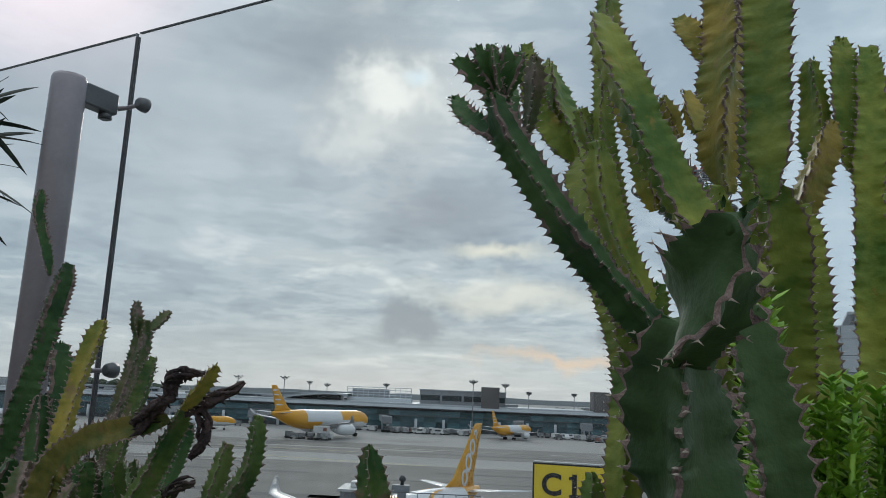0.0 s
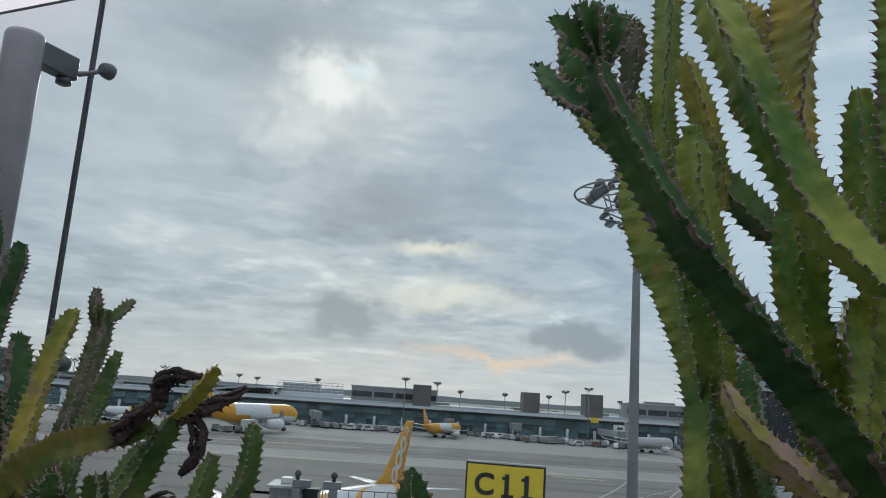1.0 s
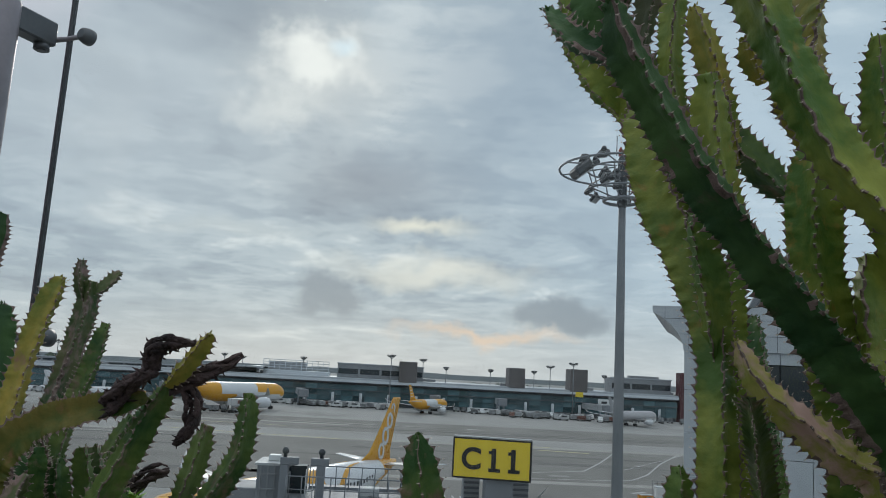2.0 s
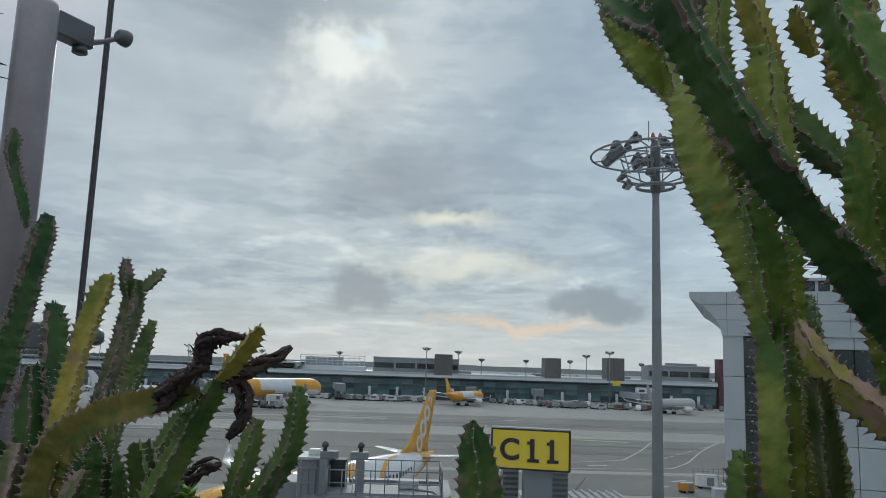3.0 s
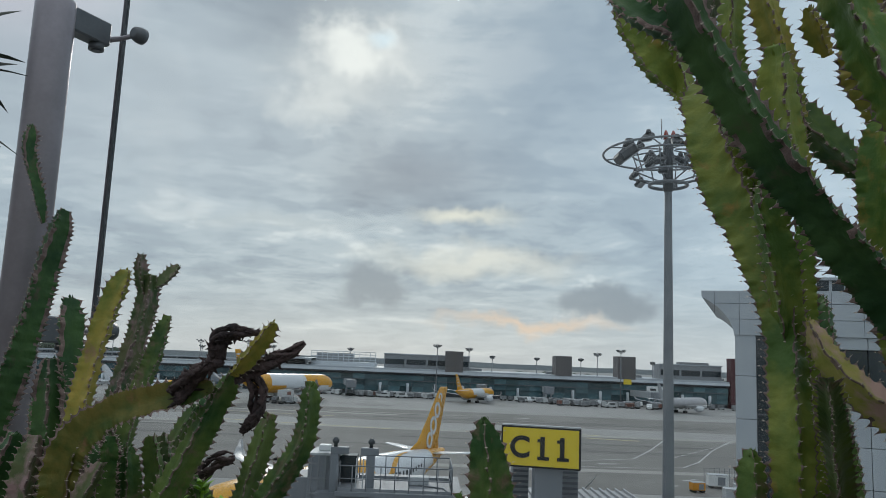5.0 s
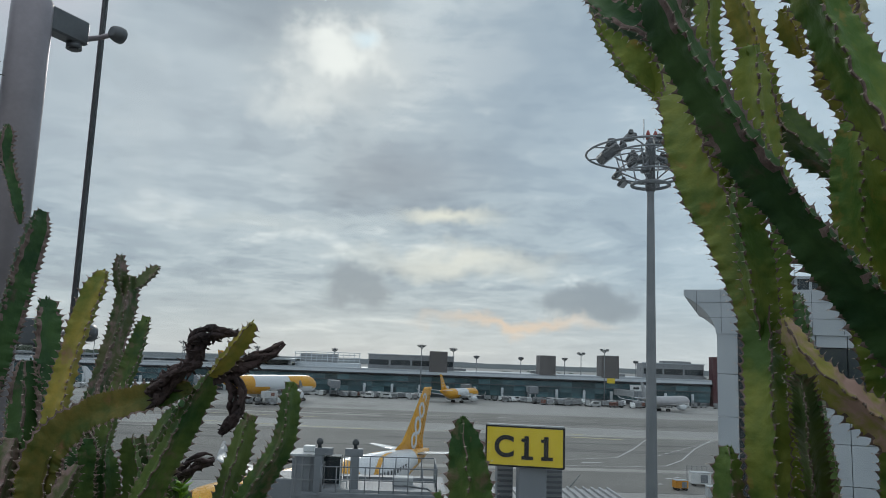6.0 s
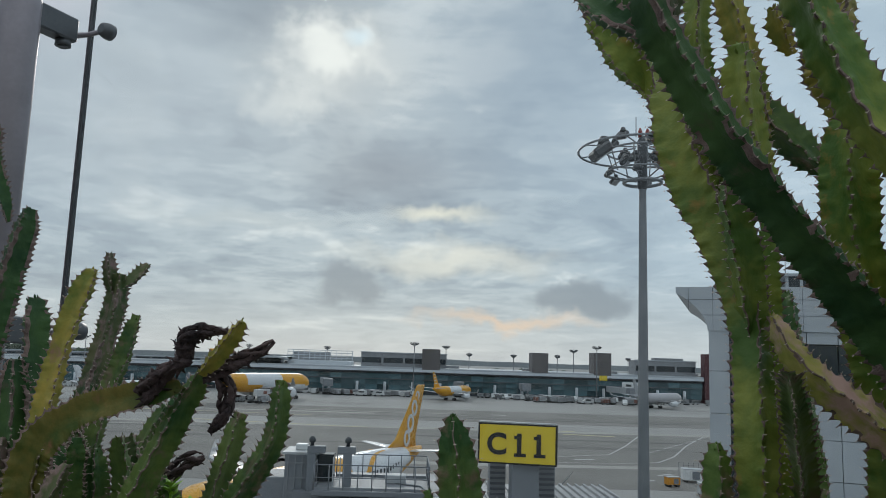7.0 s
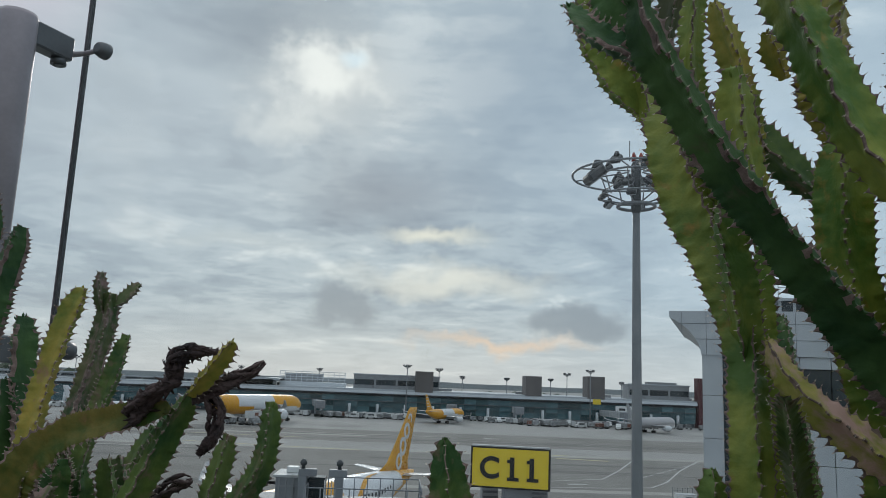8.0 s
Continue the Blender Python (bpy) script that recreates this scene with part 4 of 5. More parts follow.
# ---- apron lamp posts ----


def lamp_post(x, y, h, arm=4.2):
    arm *= 0.40
    p = thing("apron_lamp_post", x, y, 0, "slim grey apron lamp post with a ring of lamps", "lamp post", 0, "apron lamp posts")
    part("pole", tube([(0, 0, 0), (0, 0, h)], [0.35, 0.18], 8), mast_paint, p)
    for dx, dy in ((1, 0), (0, 1)):
        part("crossarm", tube([(-arm * dx, -arm * dy, h), (arm * dx, arm * dy, h)], 0.14, 6), mast_paint, p)
    for k in range(8):
        a = k * math.tau / 8 + 0.3
        q = arm * (1.0 if k % 2 else 1.35)
        head = part("lamp", box((0, 0, 0), (0.95, 0.8, 0.5), 0, 0.1), lamp_grey, p)
        head.matrix_basis = pose(q * math.cos(a), q * math.sin(a), h + (0.35 if k % 2 == 0 else -0.25), 0, 28, math.degrees(a))
        part("bracket", tube([(0, 0, h - 1.5), (q * 0.9 * math.cos(a), q * 0.9 * math.sin(a), h - 0.2)], 0.07, 5), mast_paint, p)
    part("spike", tube([(0, 0, h), (0, 0, h + 1.3)], 0.08, 6), mast_paint, p)


for lx, ly, lh, la in ((4.0, 400, 26.4, 3.6), (21.6, 425, 25.6, 3.4), (34.4, 425, 21.9, 2.4), (58.8, 425, 22.0, 2.4), (83, 425, 22.5, 2.4), (92, 425, 25.8, 3.8), (100.5, 407, 27.7, 4.2),
                       (122.4, 425, 22.2, 2.2), (-124.6, 425, 24.4, 4.0), (-128, 440, 21.5, 2.6), (-43, 425, 23.2, 2.6), (-172, 425, 25.0, 3.6), (-88, 440, 23.0, 2.6), (-99, 425, 25.0, 3.8), (-78, 440, 22.0, 2.6)):
    lamp_post(lx, ly, lh, la)

# ---- ground vehicles ----


def van():
    v = thing("van", -12, 399, 0, "small white service van parked on the apron", "van", 0, "apron vehicles")
    bm = prism([(-2.4, 0.45), (2.4, 0.45), (2.4, 1.15), (1.5, 1.35), (0.9, 2.15), (-2.3, 2.15), (-2.4, 1.4)], -0.9, 0.9)
    part("body", bm, cart_white, v)
    for sy in (-0.91, 0.91):
        part("window", box((-0.3, sy, 1.65), (2.2, 0.03, 0.55)), plane_dark, v)
        for sx in (-1.5, 1.5):
            part("wheel", tube([(sx, sy - 0.1, 0.36), (sx, sy + 0.1, 0.36)], 0.36, 12), rubber, v)
    return v


def baggage_cart(mat, label):
    v = thing("baggage_cart", -30, 397, 0, label, "cart", 0, "apron carts")
    part("bed", box((0, 0, 0.62), (2.6, 1.5, 0.16)), cart_grey, v)
    part("canopy", box((0, 0, 1.95), (2.6, 1.5, 0.1), 0, 0.02), mat, v)
    part("curtain", box((0, 0.05, 1.3), (2.5, 1.3, 1.2)), mat, v)
    for sx in (-1.25, 1.25):
        for sy in (-0.7, 0.7):
            part("post", box((sx, sy, 1.3), (0.07, 0.07, 1.3)), cart_grey, v)
    for sx in (-0.9, 0.9):
        part("axle_wheels", tube([(sx, -0.75, 0.27), (sx, 0.75, 0.27)], 0.27, 10), rubber, v)
    return v


def container():
    v = thing("cargo_container", -45, 395, 0, "pale metal cargo container on a dolly", "container", 0, "apron containers")
    part("box", prism([(-1.0, 0.6), (0.8, 0.6), (1.5, 1.2), (1.5, 2.3), (-1.0, 2.3)], -0.8, 0.8), cart_grey, v)
    part("dolly", box((0.1, 0, 0.42), (3.0, 1.7, 0.2)), rubber, v)
    for sx in (-0.8, 1.0):
        part("wheels", tube([(sx, -0.8, 0.22), (sx, 0.8, 0.22)], 0.22, 10), rubber, v)
    return v


rng = random.Random(7)
def bigger(v, s):
    """Scale a thing's meshes about its base."""
    for o in v.children_recursive:
        o.data.transform(Matrix.Scale(s, 4))
    return v


kinds = [van(), baggage_cart(cart_grey, "grey baggage cart on the apron"), container(), baggage_cart(cart_red, "baggage cart with dark red curtain on the apron")]
for v in kinds:
    bigger(v, 1.2)
for x0, x1, n, y0, y1, pool in ((-36, 2, 46, 384, 399, (1, 2, 2, 0, 0, 1, 3)), (-24, 8, 7, 398, 404, (0, 0, 1)), (38, 92, 16, 394, 405, (0, 0, 0, 1)), (60, 118, 56, 372, 394, (1, 2, 2, 0, 1, 2, 3)), (46, 60, 4, 388, 396, (0, 0, 1)),
                               (-70, -52, 6, 305, 312, (2, 1)), (-60, -38, 5, 392, 402, (0, 1)), (118, 158, 8, 388, 404, (0, 1, 2)), (-170, -110, 10, 380, 398, (0, 1, 2))):
    for k in range(n):
        xx = x0 + (x1 - x0) * (k + rng.random() * 0.8) / n
        copy_thing(kinds[rng.choice(pool)], pose(xx, rng.uniform(y0, y1), 0, 0, 0, rng.choice((0, 90, 180, 270)) + rng.uniform(-14, 14)))


def loader(x, y, s, mat, label):
    v = thing("service_unit", x, y, 0, label, "equipment", rng.uniform(-10, 10), "stand equipment")
    part("body", box((0, 0, 0.4 + 0.75 * s), (2.7 * s, 1.8 * s, 1.5 * s), 0, 0.06), mat, v)
    part("lid", box((0, 0, 0.42 + 1.5 * s), (2.75 * s, 1.85 * s, 0.1), 0, 0.03), bridge_light, v)
    part("door", box((0.4 * s, -0.91 * s, 0.4 + 0.7 * s), (1.0 * s, 0.04, 1.1 * s)), bridge_grey, v)
    for sx in (-0.9, 0.9):
        part("wheels", tube([(sx * s, -0.8 * s, 0.3), (sx * s, 0.8 * s, 0.3)], 0.3, 12), rubber, v)


loader(49.3, 133.6, 1.2, cart_white, "white air conditioning unit on the stand")
loader(49.8, 123.0, 1.2, bridge_light, "pale grey generator unit on the stand")
loader(46.6, 119.4, 1.1, bridge_light, "pale grey ground power unit on the stand")
loader(44.0, 128.0, 0.8, cart_orange, "small orange equipment box on the stand")
loader(-24.6, 110.5, 1.0, cart_orange, "orange service cart on the stand")
loader(-23.2, 112.5, 0.8, cart_white, "white service cart on the stand")
truck = thing("catering_truck", -55.3, 306.0, 0, "white high-lift truck beside the wide airliner", "truck", 54)
part("box", box((0, 0, 4.1), (6.4, 2.5, 2.6), 0, 0.08), cart_white, truck, "white box body")
part("panel", box((0.6, -1.27, 4.1), (1.9, 0.05, 1.3)), cart_red, truck, "dark pink panel")
part("cab", prism([(3.4, 0.6), (5.4, 0.6), (5.4, 1.7), (4.9, 2.6), (3.4, 2.6)], -1.15, 1.15), cart_white, truck)
part("chassis", box((0.8, 0, 0.8), (8.6, 2.2, 0.35)), rubber, truck)
for k in (-1, 1):
    part("lift_leg", tube([(-2.4 * k, -1.0, 0.9), (2.4 * k, -1.0, 2.9)], 0.12, 8), cart_grey, truck)
for wx in (-2.2, 3.9):
    part("wheels", tube([(wx, -1.2, 0.5), (wx, 1.2, 0.5)], 0.5, 14), rubber, truck)
fence = thing("blast_fence", 49.0, 139, 0, "grey mesh fence beside the stand", "fence")
for k in range(9):
    part("post", box((0.9 * k, 0, 1.3), (0.1, 0.1, 2.6)), clad_mid, fence)
for k in range(6):
    part("rail", box((3.6, 0, 0.4 + 0.42 * k), (7.2, 0.05, 0.05)), clad_mid, fence)

# ---- distant trees ----
rng = random.Random(3)
bm = bmesh.new()
for k in range(420):
    tx = rng.uniform(-520, 420)
    base = 8.5 + 4.5 * noise.noise(Vector((tx * 0.012, 3.1, 0))) + (6 if tx < -230 else 0)
    r = bmesh.ops.create_icosphere(bm, subdivisions=1, radius=1.0)
    s = rng.uniform(2.2, 5.0)
    m = Matrix.Translation((tx, rng.uniform(560, 600), base + rng.uniform(-2.5, 2.5))) @ Matrix.Diagonal((s * 1.4, s, s * rng.uniform(0.6, 1.0), 1))
    bmesh.ops.transform(bm, matrix=m, verts=r["verts"])
for k in range(60):
    tx = -520 + 16 * k
    add_tube(bm, [(tx, 580, 0), (tx, 580, 12)], 0.6, 5)
for v in bm.verts:
    v.co += noise.noise_vector(v.co * 0.8) * 0.9
tagged(part("tree_belt", bm, tree_green), "hazy line of dark trees far behind the terminal", "trees", "", "stuff")
bm = bmesh.new()
prev = None
for k in range(60):
    hx = -2600 + 5200 * k / 59
    hz = 15 + 26 * max(0, noise.noise(Vector((hx * 0.0011, 9.0, 0)))) + 4 * noise.noise(Vector((hx * 0.02, 1.0, 0)))
    row = [bm.verts.new(p) for p in ((hx, 2300, -1), (hx, 2300, hz), (hx, 2700, -1))]
    if prev:
        for j in range(3):
            bm.faces.new((prev[j], prev[(j + 1) % 3], row[(j + 1) % 3], row[j]))
    prev = row
# distance haze is painted as a pale grey base colour
hill = part("backdrop_hills", bm, surface("hazy_hills", (0.30, 0.33, 0.345), (0.36, 0.385, 0.395), scale=0.01, rough=1.0))
tagged(hill, "low hills on the horizon, haze put into their colour", "hills", "", "structure")

# ---- cacti ----
SOIL = 18.53


def spline(pts, step):
    """Points every step metres on a smooth curve through the controls, radius carried along."""
    P = [Vector(p[:3]) for p in pts]
    R = [p[3] for p in pts]
    out = []
    for i in range(len(P) - 1):
        p0, p1, p2, p3 = P[max(0, i - 1)], P[i], P[i + 1], P[min(len(P) - 1, i + 2)]
        n = max(2, int((p2 - p1).length / step))
        for k in range(n):
            u = k / n
            q = 0.5 * ((2 * p1) + (p2 - p0) * u + (2 * p0 - 5 * p1 + 4 * p2 - p3) * u * u + (3 * p1 - p0 - 3 * p2 + p3) * u ** 3)
            out.append((q, R[i] + (R[i + 1] - R[i]) * u))
    out.append((P[-1], R[-1]))
    return out


SEED = [0]


def shrivelled(plant, pts, rg):
    """A dried arm: a few twisted, crumpled strands with frayed edges, wound about its line."""
    path = spline(pts, 0.004)
    total = len(path)
    bm = bmesh.new()
    for j in range(8):
        ph, turn, wide = rg.uniform(0, math.tau), rg.uniform(14, 30), rg.uniform(0.35, 0.75)
        line, radii = [], []
        u = Vector((0, 1, 0))
        for i, (p, r) in enumerate(path):
            d = (path[min(total - 1, i + 1)][0] - path[max(0, i - 1)][0]).normalized()
            u = (u - d * u.dot(d)).normalized()
            a = ph + turn * i * 0.004 + 0.8 * noise.noise(p * 30 + Vector((j, 0, 0)))
            taper = min(1.0, 0.4 + 3.0 * (total - 1 - i) / total)
            line.append(p + (math.cos(a) * u + math.sin(a) * d.cross(u)) * r * wide * taper)
            radii.append(max(0.0016, r * taper * (0.27 + 0.26 * noise.noise(p * 90 + Vector((0, j * 3.1, 0))))))
        add_tube(bm, line, radii, 7)
        for i in range(2, total - 1):
            # curled scraps of dry skin along the strand
            p, r = line[i], radii[i]
            o = Vector((rg.uniform(-1, 1), rg.uniform(-1, 1), rg.uniform(-1, 1))).normalized()
            t = o.cross(Vector((0.3, 0.2, 1))).normalized()
            ln = r * rg.uniform(1.4, 3.4)
            q = [bm.verts.new(v) for v in (p + t * r * 0.9, p - t * r * 0.9, p + o * ln + t * r * 0.4, p + o * ln * 0.6 + o.cross(t) * r * 0.5)]
            for f in ((0, 1, 3), (1, 2, 3), (2, 0, 3), (0, 2, 1)):
                bm.faces.new([q[k] for k in f])
    ob = part("stem", bm, dead, plant, "black withered arm", True)
    ob.matrix_parent_inverse = plant.matrix_world.inverted()
    return ob


def stem(plant, skin, ribs, *pts, face=None, pitch=0.0, twist=0.0):
    """A winged, toothed stem: star section with wavy, spined margins, tapering to a blunt tip."""
    SEED[0] += 1
    rg = random.Random(SEED[0])
    pts = list(pts)
    if skin is dead:
        return shrivelled(plant, pts, rg)
    low, high = pts[0][2], pts[-1][2]
    # carry the blunt tip a little past the last control point
    ahead = (Vector(pts[-1][:3]) - Vector(pts[-2][:3])).normalized() * pts[-1][3] * 0.55
    pts.append((*(Vector(pts[-1][:3]) + ahead), pts[-1][3]))
    rooted = pts[0][2] < 19.44
    if rooted:
        x, y, z, r = pts[0]
        while z > SOIL:
            z -= 0.12
            pts.insert(0, (x, y, max(z, SOIL - 0.03), r))
    mean = sum(p[3] for p in pts) / len(pts)
    pitch = pitch or (0.0145 if mean > 0.02 else 0.0115)
    sub = 4
    path = spline(pts, pitch / sub)
    total = len(path)
    bm = bmesh.new()
    d0 = (path[1][0] - path[0][0]).normalized()
    u = d0.cross(Vector((0.3, 1, 0.1))).normalized()
    # one ridge is turned so many degrees from the line to the camera
    if face is None:
        face = rg.choice((-26, -16, -8, 8, 16, 26))
    mid = Vector(pts[len(pts) // 2][:3])
    to_camera = Vector((-0.18, 0.2, 19.5)) - mid
    u = (to_camera - d0 * to_camera.dot(d0)).normalized()
    spin = radians(face)
    half = math.pi / ribs
    angs = (-half, -half * 0.55, -half * 0.2, -half * 0.06, 0.0, half * 0.06, half * 0.2, half * 0.55)
    deep = 0.37 if ribs == 3 else 0.52
    rad = (deep, deep + 0.06, 0.74, 0.93, 1.0, 0.93, 0.74, deep + 0.06)
    off = [rg.randrange(sub) for _ in range(ribs)]
    tooth = [[rg.uniform(0.55, 1.15) for _ in range(total // sub + 3)] for _ in range(ribs)]
    ph = rg.uniform(0, 6)
    joint_len = rg.uniform(0.2, 0.32) / (pitch / sub)
    loops, spines = [], []
    for i, (p, r) in enumerate(path):
        d = (path[min(total - 1, i + 1)][0] - path[max(0, i - 1)][0]).normalized()
        side = to_camera - d * to_camera.dot(d)
        u = ((u * 0.6 + side.normalized() * 0.4) if side.length > 0.05 else u)
        u = (u - d * u.dot(d)).normalized()
        w = d.cross(u)
        left = (total - 1 - i) * pitch / sub
        taper = min(1.0, 0.16 + 0.84 * math.sqrt(max(0.0, left / (r * 1.5)))) if left < r * 1.5 else 1.0
        if not rooted:
            # side shoots are drawn in where they leave the older stem
            taper *= min(1.0, 0.35 + 0.65 * i * pitch / sub / (r * 1.8))
        pinch = 1.0 - 0.13 * max(0.0, math.cos(math.tau * i / joint_len + ph)) ** 8
        rr = r * taper * pinch * (1 + 0.05 * noise.noise(p * 18))
        tw = spin + 0.5 * math.sin(i * 0.012 + ph) * 0.4
        if twist:
            tw += radians(twist) * min(1.0, max(0.0, (p.z - low) / (high - low)))
        loop = []
        for k in range(ribs):
            ti = (i + off[k]) // sub
            phase = (i + off[k]) % sub
            amp = (-0.12, 0.3, 1.0, 0.2)[phase] * tooth[k][ti]
            wav = 0.07 * math.sin(i * math.tau / (sub * 2.6) + k * 2 + ph) + 0.05 * math.sin(i * 0.09 + k)
            base = tw + k * math.tau / ribs
            for j, (a, q) in enumerate(zip(angs, rad)):
                ext = q * rr
                if j == 4:
                    ext = rr + amp * pitch * (0.62 if ribs == 3 else 0.46) * min(1, taper + 0.3)
                elif j in (3, 5):
                    ext = rr * q + amp * pitch * 0.30
                elif j in (2, 6):
                    ext = rr * q + amp * pitch * 0.10
                aa = base + a + (wav if 2 <= j <= 6 else 0.0)
                up_lean = d * (pitch * 0.22 * amp if j == 4 else 0.0)
                loop.append(bm.verts.new(p + ext * (math.cos(aa) * u + math.sin(aa) * w) + up_lean))
            if phase == 2 and i < total - 3:
                aa = base + wav
                rdir = math.cos(aa) * u + math.sin(aa) * w
                tdir = d.cross(rdir)
                spines.append((p + rdir * (rr + pitch * 0.60 * tooth[k][ti]) + d * pitch * 0.2, rdir, tdir, d))
        loops.append(loop)
    n = len(loops[0])
    for li, (l0, l1) in enumerate(zip(loops, loops[1:])):
        for k in range(n):
            f = bm.faces.new((l0[k], l0[(k + 1) % n], l1[(k + 1) % n], l1[k]))
            # dry corky patches creep along the ridges
            corky = noise.noise(path[li][0] * 9 + Vector((k // 8 * 3.7, 0, 0)))
            edge = k % 8 in (3, 4) and ((li + off[k // 8]) % sub in (1, 2) or corky > 0.12)
            broad = skin in (dark, scorched, scab) and k % 8 in (2, 5) and corky + 0.5 * noise.noise(path[li][0] * 70) > (0.0 if skin is dark else 0.34)
            f.material_index = 1 if edge or broad else 0
            f.smooth = k % 8 not in (3, 4)
    bm.faces.new(loops[0])
    bm.faces.new(loops[-1])
    for c, rdir, tdir, d in spines:
        for sg in (-1, 1):
            ln = min(pitch, 0.0115) * rg.uniform(0.26, 0.50)
            tip = c + (rdir * 0.8 + tdir * sg * 0.7 + d * 0.15).normalized() * ln
            w_ = min(pitch, 0.0115) * 0.07
            tri = [bm.verts.new(c + o) for o in (d * w_, -d * w_ + tdir * w_, -d * w_ - tdir * w_)]
            t = bm.verts.new(tip)
            for a, b in ((0, 1), (1, 2), (2, 0)):
                bm.faces.new((tri[a], tri[b], t)).material_index = 2
    # small leaf tufts at the growing tip
    p, r = path[-1]
    d = (path[-1][0] - path[-4][0]).normalized()
    for k in range(ribs * 3):
        a = rg.uniform(0, math.tau)
        rd = math.cos(a) * u + math.sin(a) * d.cross(u)
        b = p + rd * r * rg.uniform(0.15, 0.5) - d * rg.uniform(0, r * 0.7)
        ln = min(0.009, r * 0.4) * rg.uniform(0.6, 1.2)
        s = d.cross(rd).normalized() * ln * 0.28
        tip = b + (d * 0.8 + rd * rg.uniform(0.1, 0.7)).normalized() * ln
        q = [bm.verts.new(v) for v in (b - s * 0.5, b + s * 0.5, (b + tip) / 2 + s, tip, (b + tip) / 2 - s, (b + tip) / 2 + rd * 0.0015)]
        for a_, b_ in ((0, 1), (1, 2), (2, 3), (3, 4), (4, 0)):
            bm.faces.new((q[a_], q[b_], q[5])).material_index = 0
    ob = part("stem", bm, [skin, rim, thorn], plant)
    ob.matrix_parent_inverse = plant.matrix_world.inverted()
    return ob


def cactus(x, y, label, category="cactus"):
    return thing("cactus", x, y, SOIL, label, category, 0, "cacti in the planting bed")


A = cactus(-1.459, 2.40, "tall green toothed cactus beside the steel post")
B = cactus(-0.96, 1.90, "cluster of green winged cactus columns")
C = cactus(-0.88, 1.76, "yellowed cactus stem with toothed ridges")
D = cactus(-1.174, 2.60, "scorched purplish cactus with small branching tips")
E = cactus(-1.02, 2.36, "slim green toothed cactus")
W = cactus(-0.80, 1.73, "bronzed cactus with black withered arms")
V = cactus(-0.68, 1.92, "low group of green cactus stems")
M = cactus(-0.554, 1.83, "slender curving green cactus")
T = cactus(-0.068, 1.38, "pointed green four-ribbed cactus")
U = cactus(0.306, 1.39, "small young green cactus")
R = cactus(0.55, 1.38, "large branching candelabra cactus with toothed ridges")
N = cactus(0.22, 0.43, "dark thick three-winged cactus close by")
stem(A, dark, 3, (-1.447, 2.397, 18.940, 0.0569), (-1.389, 2.397, 19.181, 0.0524), (-1.323, 2.417, 19.462, 0.0482), (-1.293, 2.457, 19.710, 0.0444), (-1.271, 2.477, 19.866, 0.0401))
stem(A, dark, 3, (-1.308, 2.447, 19.839, 0.0163), (-1.332, 2.437, 19.933, 0.0193), (-1.359, 2.417, 20.038, 0.022), (-1.360, 2.417, 20.110, 0.025))
stem(B, dark, 3, (-0.917, 1.927, 19.066, 0.0376), (-0.939, 1.927, 19.325, 0.0361), (-0.960, 1.937, 19.471, 0.0349), (-0.975, 1.947, 19.578, 0.0336))
stem(B, dark, 4, (-0.949, 1.897, 19.072, 0.0326), (-0.969, 1.897, 19.327, 0.0311), (-0.976, 1.897, 19.446, 0.0296))
stem(B, scorched, 3, (-0.983, 1.847, 19.082, 0.0329), (-0.980, 1.847, 19.205, 0.0302), (-0.971, 1.857, 19.290, 0.0277))
stem(C, yellow, 3, (-0.870, 1.757, 19.170, 0.0271), (-0.847, 1.757, 19.342, 0.0262), (-0.834, 1.767, 19.452, 0.0256), (-0.812, 1.777, 19.566, 0.0249), (-0.790, 1.777, 19.634, 0.024))
stem(D, scorched, 3, (-1.162, 2.597, 18.902, 0.0488), (-1.126, 2.617, 19.264, 0.0457), (-1.088, 2.627, 19.453, 0.0424), (-1.063, 2.647, 19.613, 0.0392), (-1.056, 2.647, 19.703, 0.0356))
stem(D, scorched, 3, (-1.066, 2.647, 19.649, 0.0294), (-1.086, 2.647, 19.720, 0.0249), (-1.092, 2.647, 19.774, 0.0205))
stem(D, scorched, 3, (-1.050, 2.657, 19.677, 0.0206), (-1.020, 2.677, 19.711, 0.0203), (-0.991, 2.687, 19.749, 0.0199))
stem(E, green, 3, (-1.008, 2.357, 18.963, 0.0329), (-0.966, 2.357, 19.305, 0.0306), (-0.923, 2.367, 19.459, 0.0284), (-0.900, 2.377, 19.569, 0.0261))
stem(W, bronze, 3, (-0.833, 1.737, 19.113, 0.0256), (-0.844, 1.737, 19.227, 0.0256), (-0.835, 1.737, 19.306, 0.0256))
stem(W, bronze, 3, (-0.849, 1.737, 19.279, 0.0433), (-0.781, 1.727, 19.357, 0.0370), (-0.684, 1.707, 19.395, 0.0308), (-0.581, 1.687, 19.423, 0.0247), face=60)
stem(W, green, 3, (-0.696, 1.717, 19.101, 0.0363), (-0.644, 1.707, 19.227, 0.0324), (-0.581, 1.697, 19.360, 0.0286), (-0.539, 1.687, 19.441, 0.0248))
stem(W, dead, 3, (-0.639, 1.667, 19.407, 0.0244), (-0.591, 1.657, 19.445, 0.0232), (-0.552, 1.647, 19.477, 0.022), (-0.552, 1.637, 19.516, 0.0208), (-0.526, 1.637, 19.531, 0.0198), (-0.478, 1.627, 19.530, 0.0186))
stem(W, yellow, 3, (-0.520, 1.627, 19.451, 0.0207), (-0.488, 1.617, 19.490, 0.0187), (-0.452, 1.607, 19.540, 0.0168))
